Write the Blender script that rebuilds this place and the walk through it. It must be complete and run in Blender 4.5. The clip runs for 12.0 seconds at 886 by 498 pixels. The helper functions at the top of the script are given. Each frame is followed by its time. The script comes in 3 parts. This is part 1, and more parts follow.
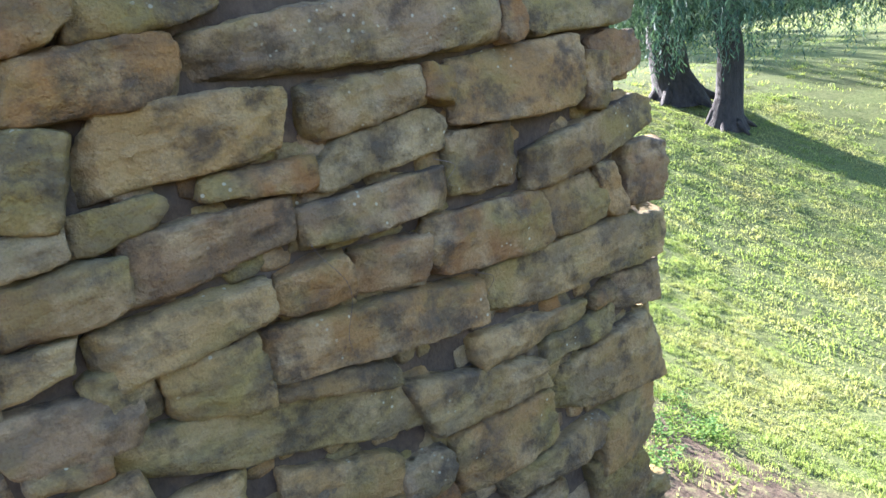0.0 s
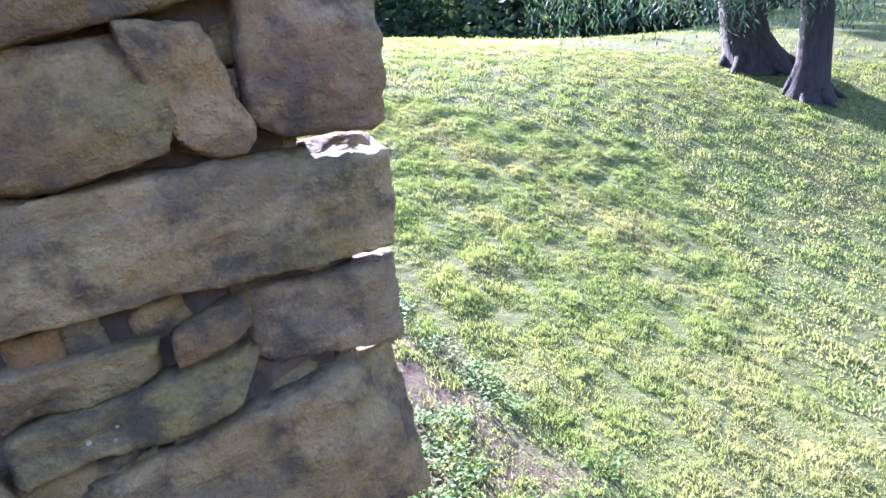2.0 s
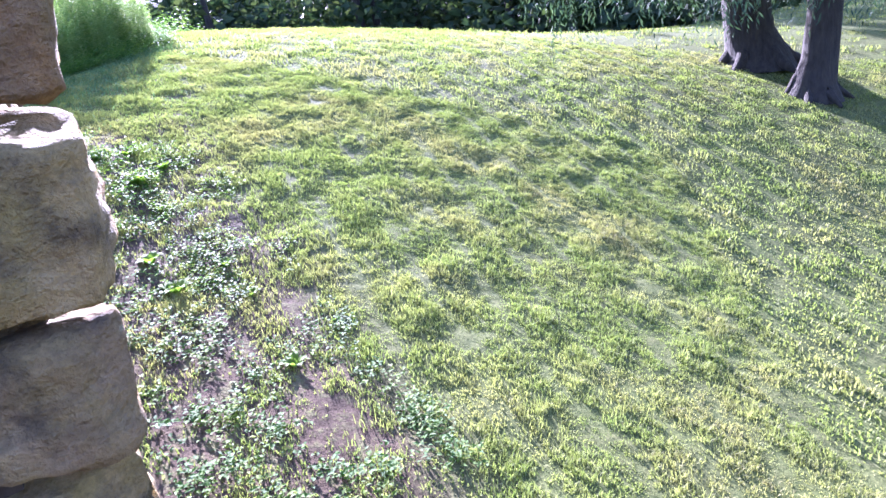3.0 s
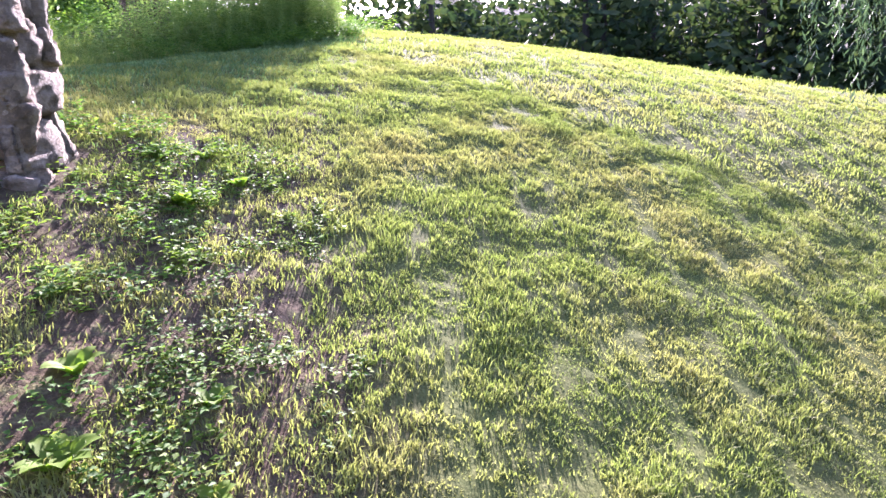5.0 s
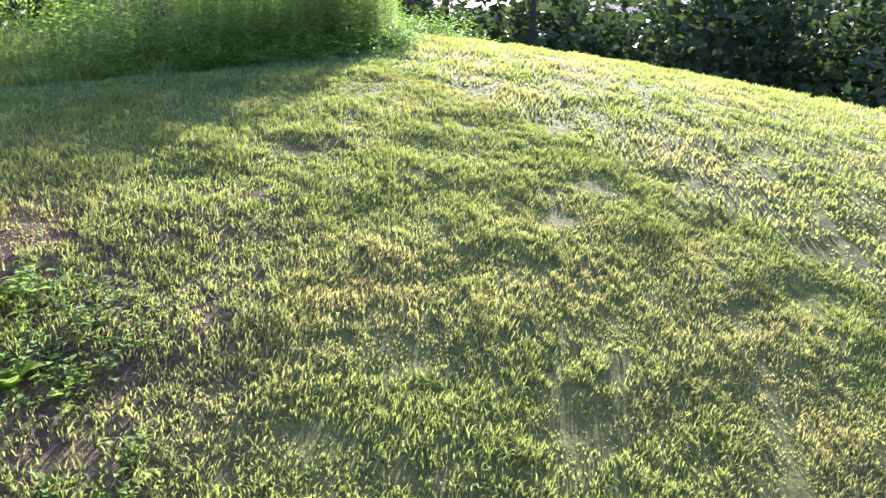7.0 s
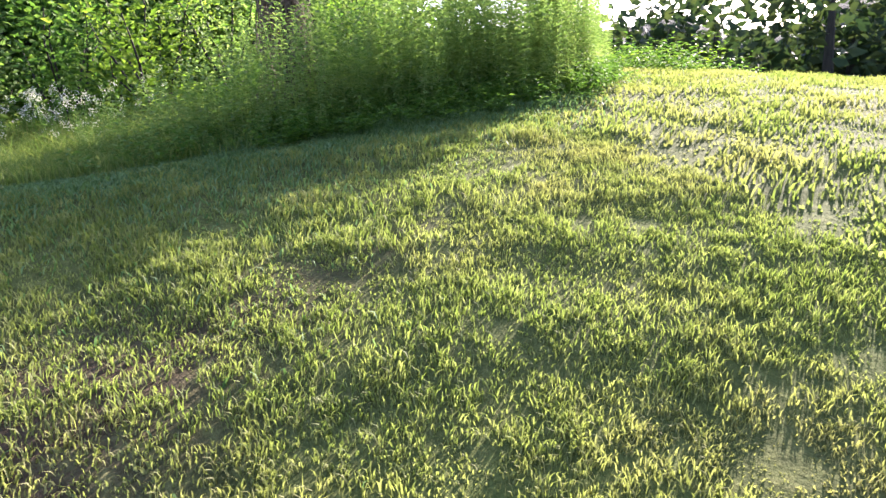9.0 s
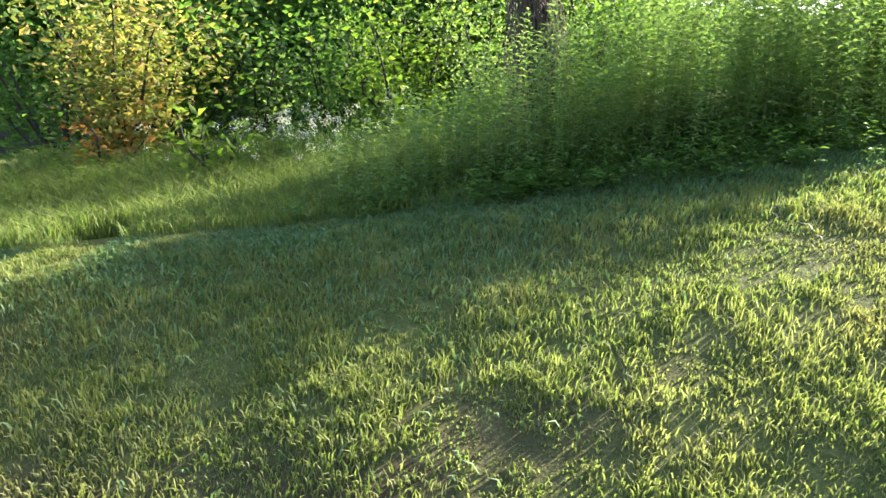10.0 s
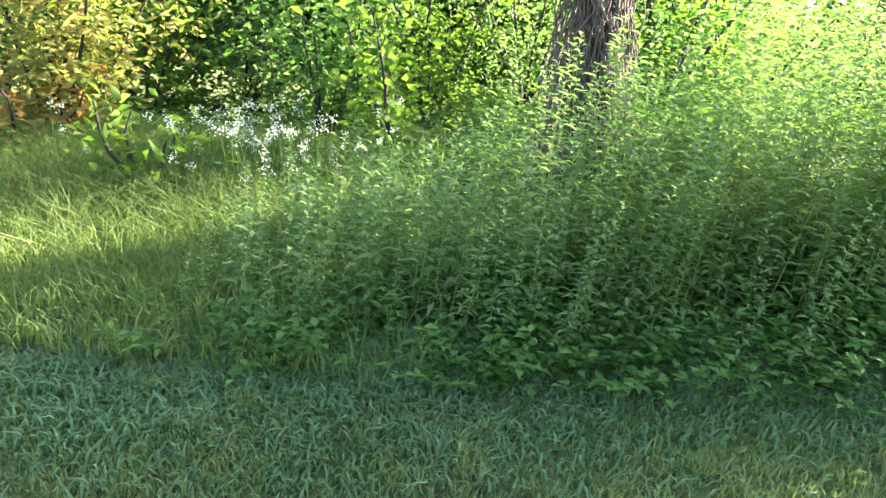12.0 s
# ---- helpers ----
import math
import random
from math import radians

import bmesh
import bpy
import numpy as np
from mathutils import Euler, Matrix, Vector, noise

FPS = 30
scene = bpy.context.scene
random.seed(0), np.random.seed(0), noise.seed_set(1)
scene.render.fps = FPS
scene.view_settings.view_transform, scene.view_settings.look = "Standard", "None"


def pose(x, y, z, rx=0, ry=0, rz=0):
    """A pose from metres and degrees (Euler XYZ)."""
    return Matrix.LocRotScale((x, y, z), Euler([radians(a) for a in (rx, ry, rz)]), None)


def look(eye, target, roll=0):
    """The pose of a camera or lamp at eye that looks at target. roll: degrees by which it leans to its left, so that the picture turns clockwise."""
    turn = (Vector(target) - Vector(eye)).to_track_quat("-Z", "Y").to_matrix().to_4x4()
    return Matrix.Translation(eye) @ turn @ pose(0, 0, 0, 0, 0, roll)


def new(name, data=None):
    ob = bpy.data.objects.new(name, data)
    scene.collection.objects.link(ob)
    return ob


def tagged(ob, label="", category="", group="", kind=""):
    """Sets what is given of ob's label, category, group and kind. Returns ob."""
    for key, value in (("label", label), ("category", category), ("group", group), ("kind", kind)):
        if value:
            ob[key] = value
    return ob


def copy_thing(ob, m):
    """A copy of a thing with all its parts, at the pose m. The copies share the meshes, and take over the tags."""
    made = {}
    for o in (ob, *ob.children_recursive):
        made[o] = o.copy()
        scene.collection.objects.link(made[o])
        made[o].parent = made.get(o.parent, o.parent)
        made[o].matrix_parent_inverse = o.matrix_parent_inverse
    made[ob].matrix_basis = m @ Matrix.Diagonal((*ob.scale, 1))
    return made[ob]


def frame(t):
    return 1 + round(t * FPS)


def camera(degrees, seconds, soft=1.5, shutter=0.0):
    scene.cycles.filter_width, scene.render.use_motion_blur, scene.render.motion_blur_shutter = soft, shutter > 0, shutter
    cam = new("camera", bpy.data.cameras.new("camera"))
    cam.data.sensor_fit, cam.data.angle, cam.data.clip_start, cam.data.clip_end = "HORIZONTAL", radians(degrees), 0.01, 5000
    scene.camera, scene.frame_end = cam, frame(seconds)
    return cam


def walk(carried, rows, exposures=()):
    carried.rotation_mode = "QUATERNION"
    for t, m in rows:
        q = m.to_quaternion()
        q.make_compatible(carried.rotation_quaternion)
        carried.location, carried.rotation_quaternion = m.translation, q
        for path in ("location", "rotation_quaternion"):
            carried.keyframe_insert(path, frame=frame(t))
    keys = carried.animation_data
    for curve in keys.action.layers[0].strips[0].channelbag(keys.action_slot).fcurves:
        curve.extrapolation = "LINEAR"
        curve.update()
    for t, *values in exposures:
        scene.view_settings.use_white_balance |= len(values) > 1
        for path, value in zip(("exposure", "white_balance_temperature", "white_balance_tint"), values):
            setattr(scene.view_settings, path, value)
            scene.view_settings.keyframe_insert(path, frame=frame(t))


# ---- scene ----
cam = camera(70, 12.0, soft=1.5)
walk(cam, [
    (0, look((-0.377, -1.546, 2.286), (-0.511, 0.354, 1.675), -10.2)),
    (0.5, look((-0.169, -1.164, 2.135), (-0.443, 0.743, 1.598), -9.6)),
    (1, look((0.069, -0.837, 1.989), (-0.257, 1.059, 1.441), -9.1)),
    (1.5, look((0.43, -0.554, 1.805), (0.07, 1.336, 1.259), -9.3)),
    (2, look((0.688, -0.168, 1.676), (0.294, 1.69, 1.05), -10.1)),
    (2.5, look((0.844, 0.123, 1.585), (0.446, 1.973, 0.938), -9.6)),
    (2.7, look((0.898, 0.217, 1.559), (0.493, 2.066, 0.913), -9.7)),
    (4.3, look((0.687, 1.501, 1.517), (0.3, 3.383, 0.962), -3.6)),
    (4.5, look((0.765, 1.711, 1.523), (0.309, 3.566, 0.931), -3.4)),
    (5, look((0.285, 2.533, 1.324), (-0.647, 4.235, 0.841), -1.8)),
    (5.5, look((0.255, 3.042, 1.322), (-0.87, 4.616, 0.812), -3.5)),
    (6, look((0.271, 3.479, 1.412), (-0.844, 5.054, 0.883), -3.1)),
    (6.5, look((0.061, 3.947, 1.572), (-1.033, 5.543, 1.069), -2.6)),
    (7, look((-0.326, 4.39, 1.74), (-1.484, 5.937, 1.222), 1.9)),
    (7.5, look((-0.743, 4.839, 1.805), (-2.141, 6.184, 1.319), -0.9)),
    (7.7, look((-0.856, 4.923, 1.868), (-2.38, 6.128, 1.396), -2.4)),
    (9.3, look((-1.104, 6.18, 1.894), (-2.896, 6.973, 1.491), -0.8)),
    (9.5, look((-1.322, 6.207, 1.988), (-3.19, 6.774, 1.553), -2.2)),
    (10, look((-1.662, 6.398, 2.165), (-3.601, 6.607, 1.72), 0.3)),
    (10.5, look((-1.96, 6.673, 2.287), (-3.886, 6.79, 1.762), 2.8)),
    (11, look((-2.28, 6.905, 2.447), (-4.181, 6.994, 1.831), 3.6)),
    (11.5, look((-2.604, 6.827, 2.554), (-4.51, 6.939, 1.957), 6.3)),
    (12, look((-2.925, 6.741, 2.611), (-4.824, 6.859, 1.995), 8.5)),
], exposures=[
    (0.0, 3.7, 5550, 20), (1.5, 3.7, 5250, 32), (2.6, 3.5, 5000, 43), (5.0, 3.2, 5800, 42), (6.5, 3.1, 5800, 36),
    (9.5, 2.95, 6500, 20), (10.7, 2.95, 6600, 8), (12.0, 3.9, 6500, 12),
])

# world and sun: low morning sun from beyond the hill, above the weeds
SUN_AZ, SUN_EL = 28.0, 24.0
world = bpy.data.worlds.new("world")
scene.world = world
world.use_nodes = True
wn = world.node_tree.nodes
sky = wn.new("ShaderNodeTexSky")
sky.sky_type = "NISHITA"
sky.sun_disc = False
sky.sun_elevation = radians(SUN_EL)
sky.sun_rotation = radians(-SUN_AZ)
wn["Background"].inputs["Strength"].default_value = 0.085
world.node_tree.links.new(sky.outputs["Color"], wn["Background"].inputs["Color"])
sun_data = bpy.data.lights.new("sun", "SUN")
sun_data.energy, sun_data.angle, sun_data.color = 4.7, radians(0.8), (1.0, 0.93, 0.82)
sun = new("sun", sun_data)
to_sun = Vector((-math.sin(radians(SUN_AZ)) * math.cos(radians(SUN_EL)), math.cos(radians(SUN_AZ)) * math.cos(radians(SUN_EL)), math.sin(radians(SUN_EL))))
sun.matrix_world = look(to_sun * 50, (0, 0, 0))

rng = np.random.default_rng(7)


# ---- materials ----
def material(name):
    m = bpy.data.materials.new(name)
    m.use_nodes = True
    return m, m.node_tree.nodes, m.node_tree.links, m.node_tree.nodes["Principled BSDF"]


def noise_node(n, l, scale, detail=4, rough=0.6, vec=None):
    t = n.new("ShaderNodeTexNoise")
    t.inputs["Scale"].default_value, t.inputs["Detail"].default_value, t.inputs["Roughness"].default_value = scale, detail, rough
    if vec is not None:
        l.new(vec, t.inputs["Vector"])
    return t.outputs["Fac"]


def ramp(n, l, fac, stops):
    r = n.new("ShaderNodeValToRGB")
    e = r.color_ramp.elements
    while len(e) < len(stops):
        e.new(0.5)
    for k, (p, c) in zip(e, stops):
        k.position, k.color = p, (*c, 1)
    l.new(fac, r.inputs["Fac"])
    return r.outputs["Color"]


def mix(n, l, fac, a, b, how="MIX"):
    x = n.new("ShaderNodeMix")
    x.data_type, x.blend_type = "RGBA", how
    if isinstance(fac, float):
        x.inputs["Factor"].default_value = fac
    else:
        l.new(fac, x.inputs["Factor"])
    for v, s in ((a, x.inputs["A"]), (b, x.inputs["B"])):
        if isinstance(v, tuple):
            s.default_value = (*v, 1)
        else:
            l.new(v, s)
    return x.outputs["Result"]


def bumped(n, l, bsdf, heights, strength=0.5, dist=0.01):
    last = None
    for h, s, dd in heights:
        b = n.new("ShaderNodeBump")
        b.inputs["Strength"].default_value, b.inputs["Distance"].default_value = s, dd
        l.new(h, b.inputs["Height"])
        if last is not None:
            l.new(last, b.inputs["Normal"])
        last = b.outputs["Normal"]
    l.new(last, bsdf.inputs["Normal"])


def stone_material(name, tones, moss=0.35, seams=True):
    m, n, l, b = material(name)
    geo = n.new("ShaderNodeNewGeometry")
    info = n.new("ShaderNodeObjectInfo")
    shift = n.new("ShaderNodeVectorMath")
    shift.operation = "MULTIPLY_ADD"
    l.new(info.outputs["Random"], shift.inputs[0])
    shift.inputs[1].default_value = (17, 31, 23)
    l.new(geo.outputs["Position"], shift.inputs[2])
    pos = shift.outputs[0]
    base = ramp(n, l, info.outputs["Random"], [(0.0, tones[0]), (0.3, tones[1]), (0.55, tones[2]), (0.8, tones[3]), (1.0, tones[4])])
    blotch = noise_node(n, l, 5.5, 5, 0.62, pos)
    base = mix(n, l, ramp(n, l, blotch, [(0.46, (0, 0, 0)), (0.68, (0.7, 0.7, 0.7))]), base, tones[5])
    ochre = noise_node(n, l, 3.2, 4, 0.6, pos)
    base = mix(n, l, ramp(n, l, ochre, [(0.47, (0, 0, 0)), (0.66, (moss, moss, moss))]), base, (0.21, 0.16, 0.046))
    dark = noise_node(n, l, 7.0, 6, 0.7, pos)
    base = mix(n, l, ramp(n, l, dark, [(0.48, (0, 0, 0)), (0.63, (0.8, 0.8, 0.8))]), base, (0.046, 0.035, 0.023))
    grain = noise_node(n, l, 160.0, 3, 0.7, pos)
    base = mix(n, l, 0.3, base, ramp(n, l, grain, [(0.3, (0.25, 0.25, 0.25)), (0.7, (0.8, 0.8, 0.8))]), "OVERLAY")
    # pale lichen spots
    lich = n.new("ShaderNodeTexVoronoi")
    lich.inputs["Scale"].default_value = 34.0
    l.new(pos, lich.inputs["Vector"])
    spots = ramp(n, l, lich.outputs["Distance"], [(0.13, (1, 1, 1)), (0.2, (0, 0, 0))])
    where = ramp(n, l, noise_node(n, l, 4.0, 3, 0.5, pos), [(0.6, (0, 0, 0)), (0.66, (0.75, 0.75, 0.75))])
    base = mix(n, l, mix(n, l, 1.0, spots, where, "MULTIPLY"), base, (0.46, 0.44, 0.30))
    l.new(base, b.inputs["Base Color"])
    b.inputs["Roughness"].default_value = 0.88
    b.inputs["Specular IOR Level"].default_value = 0.25
    mid = noise_node(n, l, 22.0, 6, 0.68, pos)
    soot = n.new("ShaderNodeMapping")
    soot.inputs["Scale"].default_value = (4.5, 4.5, 11)
    l.new(pos, soot.inputs["Vector"])
    strata = noise_node(n, l, 1.0, 6, 0.65, soot.outputs["Vector"])
    base = mix(n, l, ramp(n, l, strata, [(0.48, (0, 0, 0)), (0.62, (0.5, 0.5, 0.5))]), base, (0.085, 0.068, 0.045))
    l.new(base, b.inputs["Base Color"])
    sheet = n.new("ShaderNodeMapping")
    sheet.inputs["Scale"].default_value = (7, 7, 24)
    l.new(pos, sheet.inputs["Vector"])
    layers = noise_node(n, l, 1.0, 4, 0.6, sheet.outputs["Vector"])
    bumped(n, l, b, [(mid, 1.0, 0.04), (layers, 0.4, 0.02), (grain, 0.35, 0.004)])
    return m


STONE = stone_material("sandstone", [(0.125, 0.072, 0.025), (0.31, 0.21, 0.08), (0.215, 0.105, 0.03), (0.24, 0.18, 0.10), (0.20, 0.145, 0.036), (0.40, 0.30, 0.15)], moss=0.9)
STONE_PALE = stone_material("split_limestone", [(0.19, 0.145, 0.105), (0.26, 0.21, 0.165), (0.21, 0.17, 0.125), (0.27, 0.22, 0.18), (0.19, 0.145, 0.1), (0.33, 0.28, 0.235)], moss=0.15)


def mortar_material():
    m, n, l, b = material("mortar")
    a = noise_node(n, l, 9.0, 6, 0.7)
    g = noise_node(n, l, 120.0, 3, 0.7)
    col = ramp(n, l, a, [(0.3, (0.028, 0.019, 0.010)), (0.55, (0.066, 0.045, 0.025)), (0.75, (0.15, 0.105, 0.062))])
    l.new(mix(n, l, 0.4, col, ramp(n, l, g, [(0.3, (0.2, 0.2, 0.2)), (0.7, (0.8, 0.8, 0.8))]), "OVERLAY"), b.inputs["Base Color"])
    b.inputs["Roughness"].default_value = 0.95
    bumped(n, l, b, [(a, 0.8, 0.03), (g, 0.5, 0.006)])
    return m


MORTAR = mortar_material()


def leaf_material(name, dark, mid, light, trans=0.45, patch=0.0, patch_col=(0.3, 0.2, 0.08), patch_scale=0.9, rough=0.65, warm=1.0):
    """Leaves and blades: varied by island, thin enough to let light through."""
    m, n, l, b = material(name)
    geo = n.new("ShaderNodeNewGeometry")
    col = ramp(n, l, geo.outputs["Random Per Island"], [(0.0, dark), (0.5, mid), (1.0, light)])
    if patch:
        f = noise_node(n, l, patch_scale, 4, 0.6, geo.outputs["Position"])
        col = mix(n, l, ramp(n, l, f, [(0.46, (0, 0, 0)), (0.66, (patch, patch, patch))]), col, patch_col)
        f2 = noise_node(n, l, patch_scale * 3.7, 3, 0.6, geo.outputs["Position"])
        col = mix(n, l, ramp(n, l, f2, [(0.5, (0, 0, 0)), (0.7, (patch * 0.6,) * 3)]), col, (patch_col[0] * 1.1, patch_col[1] * 1.35, patch_col[2]))
    l.new(col, b.inputs["Base Color"])
    b.inputs["Roughness"].default_value = rough
    b.inputs["Specular IOR Level"].default_value = 0.15
    t = n.new("ShaderNodeBsdfTranslucent")
    l.new(mix(n, l, 1.0, col, (1.3 * warm, 1.45, 0.8), "MULTIPLY"), t.inputs["Color"])
    s = n.new("ShaderNodeMixShader")
    s.inputs["Fac"].default_value = trans
    l.new(b.outputs["BSDF"], s.inputs[1])
    l.new(t.outputs["BSDF"], s.inputs[2])
    l.new(s.outputs["Shader"], n["Material Output"].inputs["Surface"])
    return m


GRASS = leaf_material("lawn_grass", (0.125, 0.165, 0.045), (0.165, 0.2, 0.062), (0.22, 0.235, 0.105), 0.42, 0.55, (0.31, 0.25, 0.14))
WEED = leaf_material("weed_leaf", (0.045, 0.10, 0.022), (0.075, 0.155, 0.03), (0.14, 0.22, 0.05), 0.45)
GOLDENROD = leaf_material("goldenrod_leaf", (0.10, 0.17, 0.055), (0.155, 0.23, 0.08), (0.24, 0.3, 0.115), 0.48)
TALL_GRASS = leaf_material("tall_grass_blade", (0.08, 0.13, 0.035), (0.13, 0.18, 0.05), (0.22, 0.24, 0.09), 0.45)
# green leaf with sunlight painted in: lighter and yellower than WEED
BRIGHT = leaf_material("leaf_painted_sunlit", (0.07, 0.125, 0.018), (0.115, 0.19, 0.027), (0.19, 0.25, 0.04), 0.5)
SHRUB = leaf_material("yellowing_leaf", (0.10, 0.14, 0.03), (0.19, 0.20, 0.05), (0.34, 0.24, 0.09), 0.45)
RUST = leaf_material("rust_leaf", (0.20, 0.09, 0.025), (0.32, 0.15, 0.04), (0.40, 0.24, 0.08), 0.4)
WILLOW = leaf_material("willow_leaf", (0.03, 0.058, 0.04), (0.055, 0.095, 0.06), (0.11, 0.16, 0.10), 0.2)
WOODS = leaf_material("woodland_leaf", (0.018, 0.035, 0.016), (0.03, 0.05, 0.022), (0.055, 0.07, 0.03), 0.25)
PETAL = leaf_material("white_petal", (0.42, 0.41, 0.38), (0.52, 0.51, 0.48), (0.60, 0.58, 0.55), 0.3)


def bark_material(name, a, c):
    m, n, l, b = material(name)
    geo = n.new("ShaderNodeNewGeometry")
    mp = n.new("ShaderNodeMapping")
    mp.inputs["Scale"].default_value = (14, 14, 2.5)
    l.new(geo.outputs["Position"], mp.inputs["Vector"])
    f = noise_node(n, l, 1.0, 6, 0.7, mp.outputs["Vector"])
    l.new(ramp(n, l, f, [(0.35, a), (0.65, c)]), b.inputs["Base Color"])
    b.inputs["Roughness"].default_value = 0.95
    bumped(n, l, b, [(f, 0.9, 0.05)])
    return m


BARK = bark_material("bark", (0.016, 0.013, 0.011), (0.045, 0.037, 0.029))
TWIG = bark_material("dry_vine", (0.06, 0.042, 0.03), (0.19, 0.145, 0.11))


def ground_material():
    m, n, l, b = material("soil_and_thatch")
    geo = n.new("ShaderNodeNewGeometry")
    p = geo.outputs["Position"]
    a = noise_node(n, l, 1.1, 5, 0.65, p)
    g = noise_node(n, l, 14.0, 6, 0.7, p)
    h = noise_node(n, l, 90.0, 4, 0.7, p)
    soil = ramp(n, l, g, [(0.3, (0.045, 0.032, 0.021)), (0.55, (0.095, 0.068, 0.045)), (0.75, (0.17, 0.13, 0.092))])
    turf = ramp(n, l, g, [(0.3, (0.06, 0.08, 0.024)), (0.55, (0.105, 0.125, 0.037)), (0.75, (0.155, 0.16, 0.056))])
    side = n.new("ShaderNodeVectorMath")
    side.operation = "DOT_PRODUCT"
    l.new(p, side.inputs[0])
    side.inputs[1].default_value = (0.783, 0.622, 0)
    edge = n.new("ShaderNodeMath")
    edge.operation = "MULTIPLY_ADD"
    l.new(a, edge.inputs[0])
    edge.inputs[1].default_value, edge.inputs[2].default_value = 0.9, -0.45
    across = n.new("ShaderNodeMath")
    across.operation = "ADD"
    l.new(side.outputs["Value"], across.inputs[0])
    l.new(edge.outputs[0], across.inputs[1])
    span = n.new("ShaderNodeMapRange")
    l.new(across.outputs[0], span.inputs["Value"])
    span.inputs["From Min"].default_value, span.inputs["From Max"].default_value = 1.6, 2.1
    turfy = mix(n, l, ramp(n, l, a, [(0.36, (1, 1, 1)), (0.66, (0.75, 0.75, 0.75))]), soil, turf)
    # the trodden strip along the piers is bare
    bare_part = mix(n, l, ramp(n, l, g, [(0.5, (0, 0, 0)), (0.62, (0.5, 0.5, 0.5))]), soil, turf)
    west = n.new("ShaderNodeMapRange")
    xyz = n.new("ShaderNodeSeparateXYZ")
    l.new(p, xyz.inputs[0])
    l.new(xyz.outputs["X"], west.inputs["Value"])
    west.inputs["From Min"].default_value, west.inputs["From Max"].default_value = -2.9, -3.4
    both = n.new("ShaderNodeMath")
    both.operation = "MAXIMUM"
    l.new(span.outputs["Result"], both.inputs[0])
    l.new(west.outputs["Result"], both.inputs[1])
    col = mix(n, l, both.outputs[0], bare_part, turfy)
    col = mix(n, l, 0.45, col, ramp(n, l, h, [(0.3, (0.2, 0.2, 0.2)), (0.7, (0.8, 0.8, 0.8))]), "OVERLAY")
    l.new(col, b.inputs["Base Color"])
    b.inputs["Roughness"].default_value = 1.0
    b.inputs["Specular IOR Level"].default_value = 0.1
    bumped(n, l, b, [(g, 0.8, 0.04), (h, 0.6, 0.01)])
    return m


SOIL = ground_material()
wm, wnn, wl, wb = material("sky_blue_painted_water")
# the sky's reflection is painted in as a blue base colour
wb.inputs["Base Color"].default_value = (0.04, 0.14, 0.36, 1)
wb.inputs["Roughness"].default_value = 0.2
bumped(wnn, wl, wb, [(noise_node(wnn, wl, 3.0, 3), 0.08, 0.05)])
WATER = wm


# ---- mesh helpers ----
def mesh_np(name, verts, tris, mat, smooth=False):
    """A mesh from arrays of vertices and triangles."""
    me = bpy.data.meshes.new(name)
    verts, tris = np.asarray(verts, np.float32), np.asarray(tris, np.int32)
    me.vertices.add(len(verts))
    me.vertices.foreach_set("co", verts.ravel())
    me.loops.add(tris.size)
    me.loops.foreach_set("vertex_index", tris.ravel())
    me.polygons.add(len(tris))
    me.polygons.foreach_set("loop_start", np.arange(0, tris.size, 3, dtype=np.int32))
    if smooth:
        me.polygons.foreach_set("use_smooth", np.ones(len(tris), bool))
    me.materials.append(mat)
    me.update(calc_edges=True)
    return me


def child(name, me, parent, label=""):
    ob = new(name, me)
    ob.parent = parent
    if label:
        ob["label"] = label
    return ob


def empty(name, at=(0, 0, 0)):
    ob = new(name)
    ob.location = at
    return ob


class Soup:
    """Collects triangles for one mesh."""

    def __init__(self):
        self.v, self.f, self.n = [], [], 0

    def add(self, v, f):
        self.v.append(np.asarray(v, float).reshape(-1, 3))
        self.f.append(np.asarray(f, int).reshape(-1, 3) + self.n)
        self.n += len(self.v[-1])

    def mesh(self, name, mat, smooth=False):
        return mesh_np(name, np.concatenate(self.v), np.concatenate(self.f), mat, smooth)


def tube(soup, pts, radii, sides=7):
    """A tapered round branch along points."""
    pts = np.asarray(pts, float)
    rings = []
    for k, p in enumerate(pts):
        d = pts[min(k + 1, len(pts) - 1)] - pts[max(k - 1, 0)]
        d = d / (np.linalg.norm(d) + 1e-9)
        a = np.cross(d, (0.3, 0.9, 0.2) if abs(d[2]) > 0.8 else (0, 0, 1))
        a /= np.linalg.norm(a) + 1e-9
        b = np.cross(d, a)
        th = np.linspace(0, 2 * np.pi, sides, endpoint=False)
        rings.append(p + radii[k] * (np.cos(th)[:, None] * a + np.sin(th)[:, None] * b))
    f = []
    for k in range(len(pts) - 1):
        for s in range(sides):
            i, j = k * sides + s, k * sides + (s + 1) % sides
            f += [(i, j, j + sides), (i, j + sides, i + sides)]
    soup.add(np.concatenate(rings), f)


def leaves(base, way, side, length, width, droop=0.15):
    """Pointed, slightly folded leaves: arrays of base points, directions, side vectors."""
    n = len(base)
    length, width = np.broadcast_to(length, n)[:, None], np.broadcast_to(width, n)[:, None]
    up = np.cross(side, way)
    mid = base + way * length * 0.45
    tip = base + way * length - up * length * droop
    l = mid + side * width * 0.5 + up * width * 0.18
    r = mid - side * width * 0.5 + up * width * 0.18
    v = np.stack([base, l, tip, r, mid - up * width * 0.05], 1).reshape(-1, 3)
    k = np.arange(n)[:, None] * 5
    f = np.concatenate([k + [0, 4, 1], k + [1, 4, 2], k + [0, 3, 4], k + [3, 2, 4]], 1).reshape(-1, 3)
    return v, f


def unit(a):
    return a / (np.linalg.norm(a, axis=-1, keepdims=True) + 1e-9)


